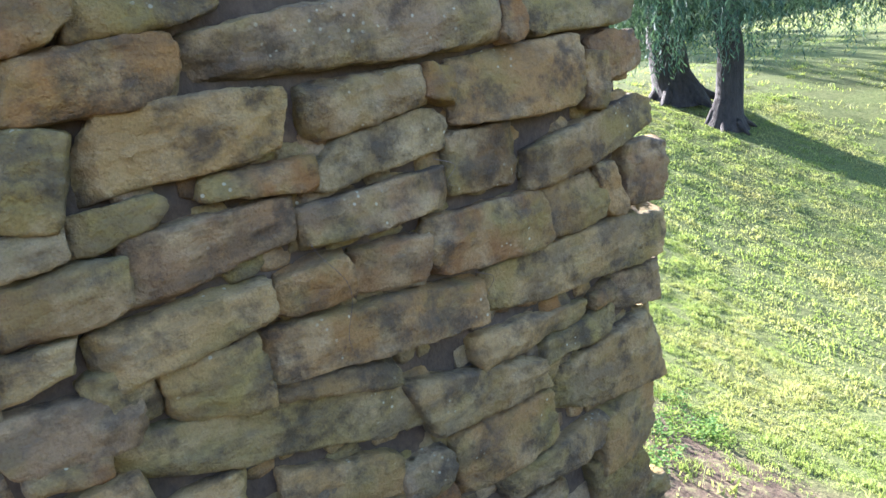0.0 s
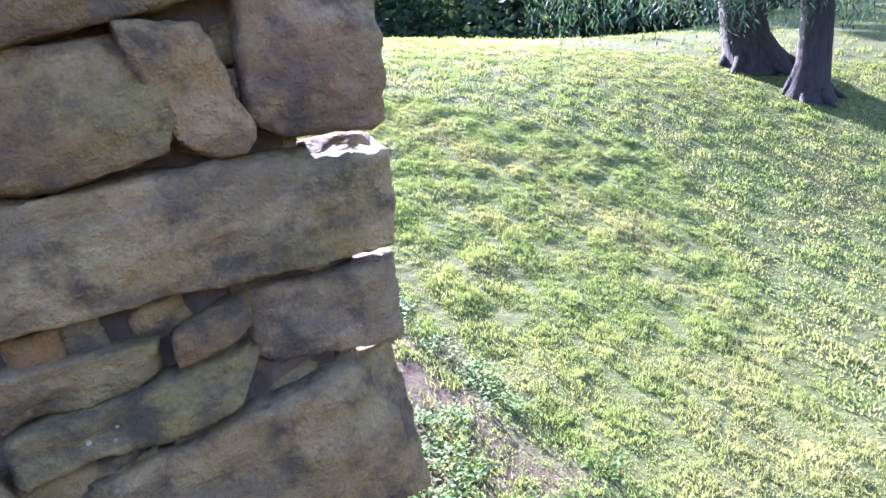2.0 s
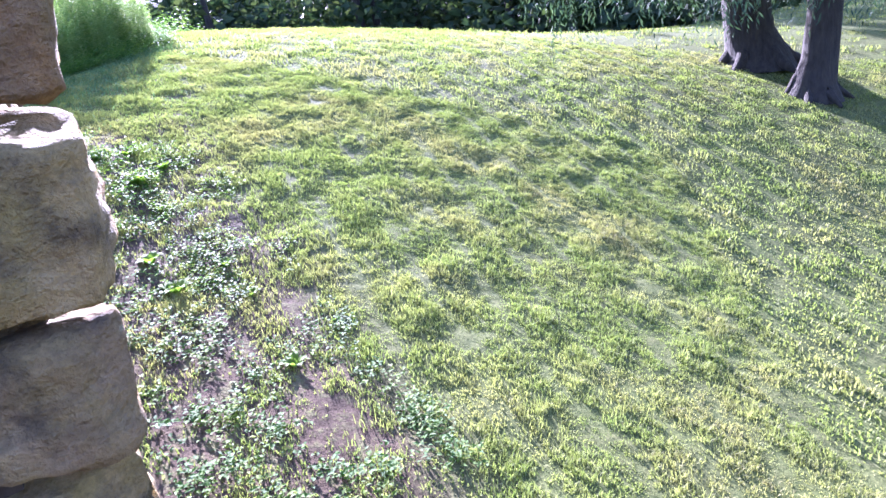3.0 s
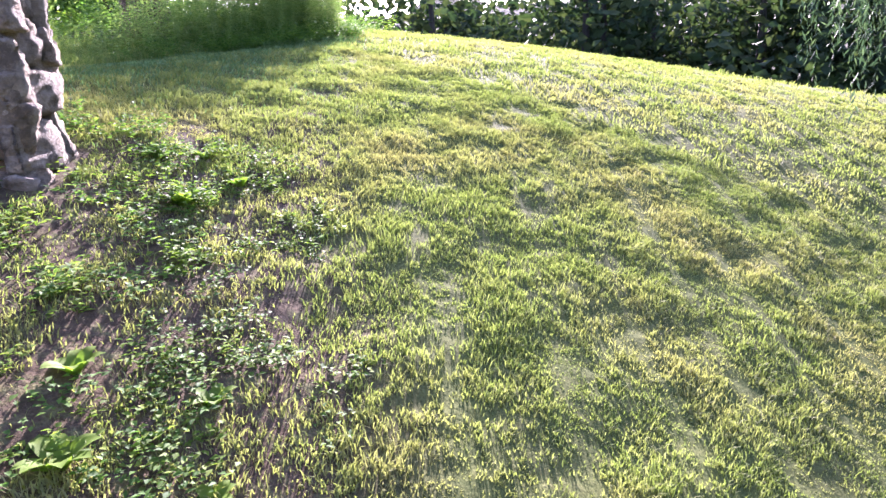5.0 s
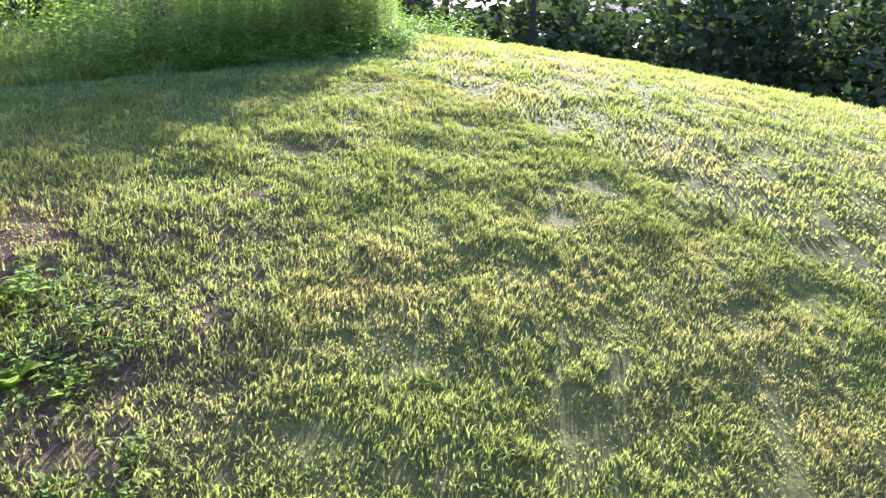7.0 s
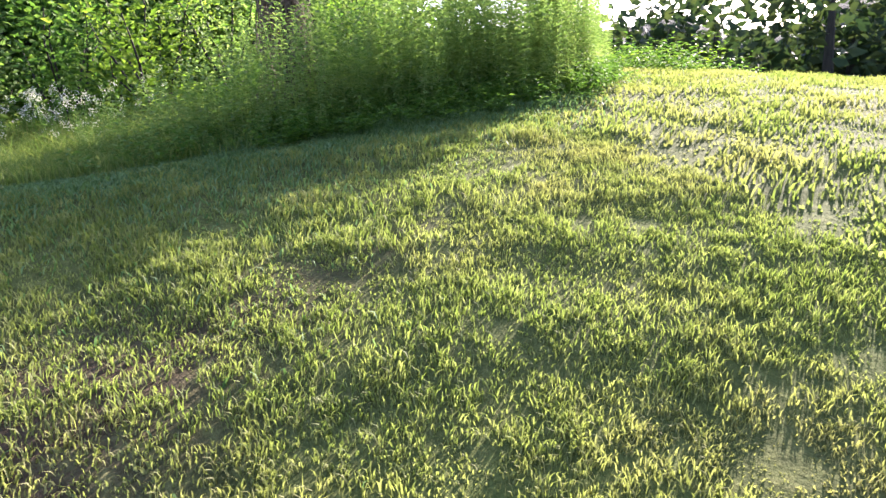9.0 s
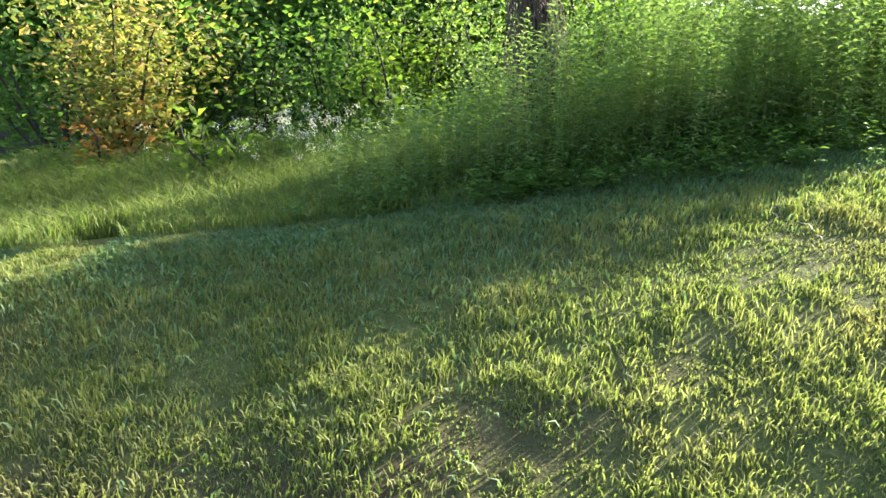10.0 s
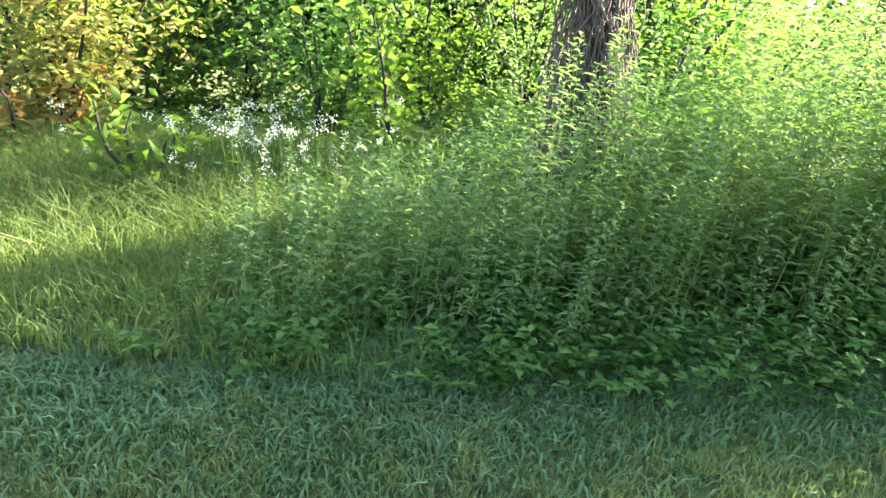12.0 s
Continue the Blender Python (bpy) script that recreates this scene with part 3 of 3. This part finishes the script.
def weed_bed():
    dock(-2.22, 4.56, 0.17)
    for x, y, k in ((-1.28, 3.32, 0.14), (-1.2, 3.75, 0.1), (-1.55, 3.55, 0.12), (-0.95, 3.5, 0.09), (-2.25, 4.95, 0.13), (-2.6, 5.05, 0.11), (-0.5, 2.95, 0.1)):
        dock(x, y, k)
    # lit clumps get the sunlit colour at random, wherever they stand
    low, lit = Soup(), Soup()
    placed = 0
    while placed < 560:
        u, w = rng.uniform(-0.9, 1.15), rng.uniform(0.3, 6.0)
        p = Vector((0.33, 0.95, 0)) + ALONG * u + INTO * w
        if near_pier(np.array(p.x), np.array(p.y), 0.03) or weed_strip(p.x, p.y) < 0.3 or waves(p.x, p.y, 0.7, 51) < -0.2:
            continue
        close = 1.0 if 3.4 < w < 5.4 and u < 0.3 else 0.55
        weed_plant(low if rng.random() < 0.5 else lit, (p.x, p.y, float(surface(p.x, p.y)) - 0.01), close * rng.uniform(0.08, 0.26), 0.06, int(rng.integers(5, 12)), 0.036 * (0.55 + 0.45 * close), 0.022 * (0.55 + 0.45 * close))
        placed += 1
    tagged(new("low_weeds", low.mesh("low_weeds", WEED)), "low green clover-like weeds on bare soil by the pier", "weeds", kind="stuff")
    tagged(new("low_weeds", lit.mesh("low_weeds", BRIGHT)), "low weeds beside the stone pier, sunlit yellow-green painted into the leaves", "weeds", kind="stuff")


weed_bed()


# ---- the thicket of tall weeds ----
def goldenrod(soup, at, height, leaf=0.088, width=0.02):
    """An upright stem set all round with narrow leaves."""
    at = np.asarray(at, float)
    lean = np.append(rng.normal(0, 0.07, 2), 0)
    k = int(height / 0.023)
    s = np.linspace(0.08, 1, k)[:, None]
    stem = at + (np.array([0, 0, 1.0]) + lean * s) * height * s
    th = np.arange(k) * 2.4 + rng.uniform(0, 6)
    rise = np.linspace(-0.15, 0.75, k)
    w = unit(np.stack([np.cos(th), np.sin(th), rise], -1))
    sd = unit(np.cross(w, np.array([0, 0, 1.0]) + 0.2 * random_ways(k)))
    taper = np.linspace(1.1, 0.45, k)
    soup.add(*leaves(stem, w, sd, leaf * taper * rng.uniform(0.7, 1.2, k), width, 0.25))
    top = stem[-1]
    soup.add([at + (0.003, 0, 0), at - (0.003, 0, 0), top], [(0, 1, 2)])
    soup.add([at + (0, 0.003, 0), at - (0, 0.003, 0), top], [(0, 1, 2)])


def thicket_height(x, y):
    return np.interp(y, [5.6, 6.3, 7.0, 7.8, 8.6, 10.5], [0.36, 0.55, 0.7, 0.86, 1.05, 1.1])


def build_thicket():
    kinds = []
    for k in range(8):
        s = Soup()
        goldenrod(s, (0, 0, 0), 1.06, 0.1, 0.024)
        goldenrod(s, (0.05, 0.03, 0), 0.85)
        ob = new("goldenrod", s.mesh("goldenrod", GOLDENROD))
        tagged(ob, "tall green goldenrod stem with narrow leaves", "weed", group="tall weeds at the edge of the lawn")
        kinds.append(ob)
    first = True
    n = 0
    while n < 280:
        y = rng.uniform(6.0, 11.2)
        x = float(thicket_edge(y)) - rng.uniform(0.02, 1.1)
        h = float(thicket_height(x, y)) * rng.uniform(0.75, 1.12)
        h *= 0.62 + 0.4 * min(1.0, (float(thicket_edge(y)) - x) / 0.9)
        m = pose(x, y, float(ground_z(x, y)) - 0.02, rng.uniform(-7, 7), rng.uniform(-7, 7), rng.uniform(0, 360)) @ Matrix.Scale(h, 4)
        if n < 8:
            kinds[n].matrix_basis = m
        else:
            o = copy_thing(kinds[rng.integers(8)], pose(0, 0, 0))
            o.matrix_basis = m
        n += 1
    s = Soup()
    for _ in range(1000):
        y = rng.uniform(6.2, 12.8)
        deep = 0.2 + rng.exponential(0.95)
        x = float(thicket_edge(y)) - deep
        if y < 8.3 and x < -5.75 - 0.1 * rng.random():
            continue
        goldenrod(s, (x, y, float(ground_z(x, y)) - 0.02), float(thicket_height(x, y)) * rng.uniform(0.7, 1.2) * (0.62 + 0.38 * min(1.0, deep / 0.9)))
    tagged(new("goldenrod_stand", s.mesh("goldenrod_stand", GOLDENROD)), "dense stand of tall green weeds behind the front row", "weeds", kind="stuff")
    # undergrowth at the foot
    s = Soup()
    for _ in range(520):
        y = rng.uniform(6.1, 11.0)
        x = float(thicket_edge(y)) - rng.uniform(-0.08, 0.7)
        weed_plant(s, (x, y, float(ground_z(x, y))), rng.uniform(0.12, 0.3), 0.07, 7, 0.042, 0.022)
    tagged(new("undergrowth", s.mesh("undergrowth", WEED)), "low shaded leafy undergrowth at the foot of tall weeds", "weeds", kind="stuff")


build_thicket()


def tall_grass():
    n = 42000
    y = rng.uniform(3.4, 7.0, n)
    x = thicket_edge(y) - rng.uniform(-0.15, 2.6, n)
    keep = rng.random(n) < np.clip((7.0 - y) / 1.0, 0, 1)
    # a scrap of bare path at the lawn's edge
    keep &= ((x + 4.75) ** 2 / 0.3 + (y - 5.0) ** 2 / 0.05) > 1
    x, y = x[keep], y[keep]
    h = 0.14 + 0.26 * np.clip((thicket_edge(y) - x) / 1.2, 0, 1)
    blades(x, y, h, 0.006, 0.8, TALL_GRASS, "tall_grass", "uncut seeding grass at the lawn's edge")


tall_grass()
# grass colour with the bluish tone of the weeds' shade painted in
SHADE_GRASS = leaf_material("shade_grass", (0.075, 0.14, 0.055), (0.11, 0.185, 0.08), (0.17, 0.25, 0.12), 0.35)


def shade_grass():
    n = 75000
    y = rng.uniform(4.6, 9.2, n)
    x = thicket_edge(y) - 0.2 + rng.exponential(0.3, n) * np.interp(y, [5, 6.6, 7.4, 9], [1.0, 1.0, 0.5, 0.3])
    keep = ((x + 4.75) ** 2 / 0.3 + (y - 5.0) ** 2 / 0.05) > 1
    blades(x[keep], y[keep], 0.05, 0.008, 1.1, SHADE_GRASS, "shade_grass", "soft grass at the foot of the weeds, bluish shade tone painted into the blades")


shade_grass()


# ---- trees and shrubs ----
def limb(wood, tips, start, way, length, radius, depth, wander=0.25, rise=0.1):
    pts, p, d = [np.array(start, float)], np.array(start, float), np.array(way, float)
    steps = 5
    for _ in range(steps):
        d = unit((d + rng.normal(0, wander, 3) + (0, 0, rise))[None])[0]
        p = p + d * length / steps
        pts.append(p)
    radii = np.linspace(radius, radius * 0.45, steps + 1)
    tube(wood, pts, radii, 7 if radius > 0.05 else 5)
    if depth == 0:
        tips += [p, pts[-2], pts[-3]]
        return
    for k in range(3 if depth > 1 else 4):
        q = pts[2 + (k % (steps - 1))]
        nd = unit((d + random_ways(1, -0.3, 0.6)[0] * 1.0)[None])[0]
        limb(wood, tips, q, nd, length * rng.uniform(0.5, 0.75), radius * 0.5, depth - 1, wander, rise)


def tree(name, at, height, radius, mat, leaf, width, per_tip, cloud, label, category="tree", depth=3, lean=(0, 0, 1), first=0.35):
    base = np.array([at[0], at[1], float(ground_z(*at)) - 0.1])
    thing = empty(name, base)
    wood, tips = Soup(), []
    h = height * first
    tube(wood, [np.zeros(3), np.array([0, 0, 0.12 * h]), np.array(lean) * h * 0.55, np.array(lean) * h], [radius * 1.5, radius * 1.05, radius, radius * 0.8], 12)
    for k in range(6):
        a = k * 2.1 + rng.uniform(0, 1)
        w = unit(np.array([[np.cos(a), np.sin(a), rng.uniform(0.3, 1.4)]]))[0]
        limb(wood, tips, np.array(lean) * h * rng.uniform(0.75, 1), w, height * (1 - first) * rng.uniform(0.4, 0.62), radius * 0.5, depth - 1)
    child("trunk", wood.mesh("trunk", BARK, True), thing)
    crown = Soup()
    tips = np.array(tips)
    pts = np.repeat(tips, per_tip, 0) + rng.normal(0, cloud, (len(tips) * per_tip, 3))
    leaf_cloud(crown, pts, leaf, width)
    child("crown", crown.mesh("crown", mat), thing)
    return tagged(thing, label, category)


def shrub(name, at, height, spread, mat, n, leaf, width, label, stems=7):
    base = np.array([at[0], at[1], float(ground_z(*at)) - 0.03])
    thing = empty(name, base)
    wood, cloud = Soup(), Soup()
    pts = []
    for _ in range(stems):
        w = unit((random_ways(1, 0.6, 0.95)[0] * (spread, spread, 1.0))[None])[0]
        L = height * rng.uniform(0.7, 1.1)
        path = [w * L * s + rng.normal(0, 0.03, 3) * s for s in np.linspace(0, 1, 6)]
        tube(wood, path, np.linspace(0.02, 0.005, 6), 5)
        for s in rng.uniform(0.25, 1, n // stems):
            pts.append(w * L * s + rng.normal(0, 0.13 * height, 3) * (0.4 + 0.6 * s))
    leaf_cloud(cloud, np.array(pts), leaf, width)
    child("branchwork", wood.mesh("branchwork", BARK), thing)
    child("foliage", cloud.mesh("foliage", mat), thing)
    return tagged(thing, label, "shrub")


def willow(at, height, radius, reach, label, strands, skirt, bow):
    """A weeping willow: stout trunk, arching limbs and hanging strands."""
    base = np.array([at[0], at[1], float(ground_z(*at)) - 0.1])
    thing = empty("willow_tree", base)
    wood = Soup()
    tube(wood, [(0, 0, 0), (0.02, 0, 0.3), (0.1 * bow, 0, 0.7), (0.18 * bow, 0.05, 1.6), (0.05 * bow, 0.1, height * 0.35)], [radius * 1.9, radius * 1.35, radius * 1.08, radius, radius * 0.85], 16)
    # roots spreading into the turf
    for k in range(6):
        a = k * 1.05 + rng.uniform(-0.2, 0.2)
        out = np.array([np.cos(a), np.sin(a), 0.0])
        tube(wood, [out * radius * 0.8 + (0, 0, 0.45), out * radius * 1.5 + (0, 0, 0.16), out * radius * 2.6 + (0, 0, -0.05)], [radius * 0.4, radius * 0.3, radius * 0.1], 7)
    crown = Soup()
    ends = []
    for k in range(11):
        a = k * 2 * np.pi / 11 + rng.uniform(-0.2, 0.2)
        r = reach * rng.uniform(0.55, 1.05)
        t = np.linspace(0, 1, 8)
        path = np.stack([np.cos(a) * r * t, np.sin(a) * r * t, height * 0.33 + height * 0.5 * np.sin(t * 1.9) * rng.uniform(0.8, 1.0)], -1)
        tube(wood, path, np.linspace(radius * 0.45, 0.03, 8), 7)
        ends.append(path)
        # leafy shoots added unseen along the limbs: close the crown top, shade the trunk
        k = 420
        along = rng.uniform(1.0, 6.99, k)
        i = along.astype(int)
        leaf_cloud(crown, path[i] + (path[i + 1] - path[i]) * (along - i)[:, None] + rng.normal(0, 0.5, (k, 3)), 0.2, 0.05)
    for _ in range(strands):
        path = ends[rng.integers(len(ends))]
        t = rng.uniform(1.5, 6.99)
        i = int(t)
        p = path[i] + (path[i + 1] - path[i]) * (t - i) + np.append(rng.normal(0, 0.55, 2), 0)
        low = skirt + abs(rng.normal(0, 0.8)) + 0.25 * waves(p[0], p[1], 2.5, 61)
        L = max(0.6, p[2] - low) * rng.uniform(0.75, 1.0)
        k = int(L / 0.085)
        s = np.linspace(0, 1, k)[:, None]
        sway = np.append(rng.normal(0, 0.05, 2), 0)
        pts = p - np.array([0, 0, 1.0]) * L * s + sway * L * s * s
        w = unit(np.concatenate([rng.normal(0, 0.6, (k, 2)), -np.ones((k, 1))], 1))
        sd = unit(np.cross(w, random_ways(k, -0.2, 0.2)))
        crown.add(*leaves(pts, w, sd, 0.15 * rng.uniform(0.7, 1.2, k), 0.026, 0.05))
    child("trunk", wood.mesh("trunk", BARK, True), thing)
    child("crown", crown.mesh("crown", WILLOW), thing)
    return tagged(thing, label, "tree", group="willows by the pond")


willow((4.75, 14.3), 9.0, 0.42, 5.6, "stout dark-trunked weeping willow shading the bank", 1150, 1.25, -1)
willow((5.15, 12.4), 8.5, 0.26, 5.2, "weeping willow with grey trunk and hanging strands", 900, 1.2, 1)
willow((10.8, 14.6), 9.0, 0.3, 5.4, "weeping willow with low hanging strands beside the pond", 620, 1.0, 0)

# woods beyond the crest and behind the thicket
shrub("yellowing_shrub", (-7.5, 4.2), 1.9, 0.45, SHRUB, 3800, 0.085, 0.03, "tall shrub with yellowing and rust-coloured leaves")
shrub("rust_shrub", (-7.1, 4.25), 0.7, 0.6, RUST, 420, 0.09, 0.035, "low shrub of dry rust-brown leaves")
shrub("pokeweed", (-6.35, 5.3), 0.75, 0.5, BRIGHT, 190, 0.12, 0.04, "bright green pokeweed with long leaves", stems=5)
shrub("bright_sapling", (-7.0, 6.65), 1.05, 0.6, BRIGHT, 420, 0.085, 0.042, "sapling with broad leaves, sunlit yellow-green painted into them", stems=4)


def background_trees():
    tree("thicket_tree", (-10.3, 5.0), 3.2, 0.12, WEED, 0.12, 0.055, 90, 0.45, "leafy tree in the thicket behind the weeds")
    tree("thicket_tree", (-11.8, 7.6), 3.2, 0.12, BRIGHT, 0.11, 0.05, 100, 0.5, "tree behind the weeds, sunlit yellow-green painted into its leaves")
    tree("thicket_tree", (-12.5, 6.5), 4.2, 0.18, WEED, 0.20, 0.09, 70, 0.6, "tall leafy tree at the edge of the woods")
    tree("thicket_tree", (-12.0, 2.5), 4.2, 0.18, WEED, 0.20, 0.09, 70, 0.6, "tall leafy tree at the edge of the woods")
    tree("thicket_tree", (-13.5, 10.5), 3.6, 0.16, WEED, 0.20, 0.09, 60, 0.6, "tall leafy tree at the edge of the woods")
    for k in range(9):
        shrub("thicket_shrub", (-7.8 - 0.5 * (k % 3) - rng.uniform(0, 0.6), 3.4 + k * 0.85), rng.uniform(1.3, 2.0), 0.6, (WEED, BRIGHT, GOLDENROD)[k % 3], 1700, 0.075, 0.032, "dense leafy shrub in the thicket")


background_trees()


def rough_ground():
    # knee-high growth on the ground between the weeds and the trees
    # every third clump takes the leaf colour with painted sunlight
    dim, lit = Soup(), Soup()
    for k in range(620):
        x, y = rng.uniform(-12.5, -5.9), rng.uniform(3.0, 13.0)
        if x > -6.4 and y < 6.3:
            continue
        weed_plant(dim if k % 3 else lit, (x, y, float(ground_z(x, y))), rng.uniform(0.25, 0.6), 0.15, 11, 0.085, 0.04)
    tagged(new("rough_growth", dim.mesh("rough_growth", WEED)), "knee-high leafy growth behind the weeds", "weeds", kind="stuff")
    tagged(new("rough_growth", lit.mesh("rough_growth", BRIGHT)), "growth behind the weeds, sunlit yellow-green painted into the leaves", "weeds", kind="stuff")


rough_ground()


def vine_stump():
    at = (-6.15, 7.62)
    base = np.array([at[0], at[1], float(ground_z(*at)) - 0.05])
    thing = empty("vine_covered_stump", base)
    w = Soup()
    tube(w, [(0, 0, 0), (0.02, -0.06, 0.5), (0, -0.13, 1.1), (0.05, -0.28, 1.9)], [0.14, 0.1, 0.09, 0.07], 11)
    child("trunk", w.mesh("trunk", BARK, True), thing)
    v = Soup()
    for _ in range(150):
        a = rng.uniform(0, 6.28)
        top = rng.uniform(0.7, 1.85)
        t = np.linspace(0, 1, 7)
        out = 0.1 + 0.2 * t * rng.uniform(-0.3, 1.2)
        path = np.stack([np.cos(a + 0.8 * t) * out, np.sin(a + 0.8 * t) * out, top * (1 - t)], -1) + rng.normal(0, 0.035, (7, 3))
        path[:, 1] -= 0.13 * path[:, 2]
        tube(v, path, np.full(7, 0.0045), 4)
    child("vines", v.mesh("vines", TWIG), thing, "dry grey hanging vines")
    tagged(thing, "dead trunk hung with dry grey vines", "tree stump")


vine_stump()


def flowers():
    for k in range(30):
        x, y = -6.5 + rng.normal(0, 0.25), 5.75 + rng.normal(0, 0.36)
        thing = empty("white_wildflower", (x, y, float(ground_z(x, y))))
        for _ in range(4):
            top = np.array([rng.normal(0, 0.1), rng.normal(0, 0.1), rng.uniform(0.3, 0.6)])
            st, pe = Soup(), Soup()
            tube(st, [(0, 0, 0), top * 0.6 + (0, 0, 0.05), top], [0.004, 0.003, 0.002], 4)
            child("stalk", st.mesh("stalk", WEED), thing)
            leaf_cloud(pe, top + rng.normal(0, 0.014, (18, 3)), 0.012, 0.009)
            child("flower_head", pe.mesh("flower_head", PETAL), thing)
        tagged(thing, "white flowering weed in long grass", "wildflower", group="white wildflowers")


flowers()


def woods():
    wood, crown = Soup(), Soup()
    for k in range(150):
        a = radians(rng.uniform(-62, 75))
        r = rng.uniform(27, 44)
        x, y = -math.sin(a) * r, 4 + math.cos(a) * r
        if x > 9:
            y += 14
        z = float(ground_z(x, y))
        h = rng.uniform(6.5, 9.5)
        tube(wood, [(x, y, z - 0.3), (x + 0.1, y, z + h * 0.4), (x, y, z + h * 0.8)], [0.3, 0.22, 0.08], 6)
        n = 700
        d = random_ways(n, -0.9, 1.0) * rng.uniform(0.3, 1.0, (n, 1)) ** 0.5
        pts = np.array([x, y, z + h * 0.52]) + d * (h * 0.36, h * 0.36, h * 0.5)
        leaf_cloud(crown, pts, 0.55, 0.32)
    for k in range(900):
        a = radians(rng.uniform(-62, 78))
        r = rng.uniform(24, 30)
        x, y = -math.sin(a) * r, 4 + math.cos(a) * r
        if x > 9:
            y += 14
        leaf_cloud(crown, np.array([x, y, float(ground_z(x, y))]) + rng.normal(0, 1, (14, 3)) * (0.7, 0.7, 0.9) + (0, 0, 0.8), 0.6, 0.35)
    ob = empty("woodland", (0, 0, 0))
    child("trunks", wood.mesh("trunks", BARK), ob)
    child("foliage", crown.mesh("foliage", WOODS), ob)
    tagged(ob, "dark shaded woodland beyond the crest of the lawn", "woods", kind="stuff")


woods()


def ridge():
    """A low wooded rise that closes the distance all round."""
    n = 360
    a = np.linspace(0, 2 * np.pi, n, endpoint=False)
    rows = []
    for k, (r, h) in enumerate(((68, -3.0), (69, 4.0), (73, 8.0), (80, 11.0), (92, 12.0), (110, -6.0))):
        wob = waves(np.cos(a) * 60, np.sin(a) * 60, 9.0, 70 + k) * 1.3 + waves(np.cos(a) * 60, np.sin(a) * 60, 3.5, 80 + k) * 0.7
        rows.append(np.stack([np.cos(a) * (r + wob), 6 + np.sin(a) * (r + wob), h + (wob if 0 < k < 5 else 0 * wob)], -1))
    v = np.concatenate(rows)
    f = []
    for k in range(5):
        for i in range(n):
            j = (i + 1) % n
            f += [(k * n + i, k * n + n + j, k * n + n + i), (k * n + i, k * n + j, k * n + n + j)]
    m, nn, ll, b = material("far_woods")
    c = noise_node(nn, ll, 0.9, 6, 0.7, nn.new("ShaderNodeNewGeometry").outputs["Position"])
    ll.new(ramp(nn, ll, c, [(0.35, (0.016, 0.02, 0.016)), (0.6, (0.045, 0.05, 0.038)), (0.8, (0.08, 0.075, 0.06))]), b.inputs["Base Color"])
    b.inputs["Roughness"].default_value = 1.0
    bumped(nn, ll, b, [(c, 1.0, 1.2)])
    tagged(new("backdrop", mesh_np("backdrop", v, f, m, True)), "distant dark wooded rise closing the view", "woods", kind="structure")


ridge()


def pond():
    bm = bmesh.new()
    bmesh.ops.create_circle(bm, cap_ends=True, segments=40, radius=1.0)
    for v in bm.verts:
        v.co = Vector((21 + 8.0 * v.co.x, 36 + 8.0 * v.co.y, -2.3))
    me = bpy.data.meshes.new("pond")
    bm.to_mesh(me)
    bm.free()
    me.materials.append(WATER)
    tagged(new("water", me), "still pond behind the willows, reflected sky blue painted into the water", "water", kind="structure")


pond()
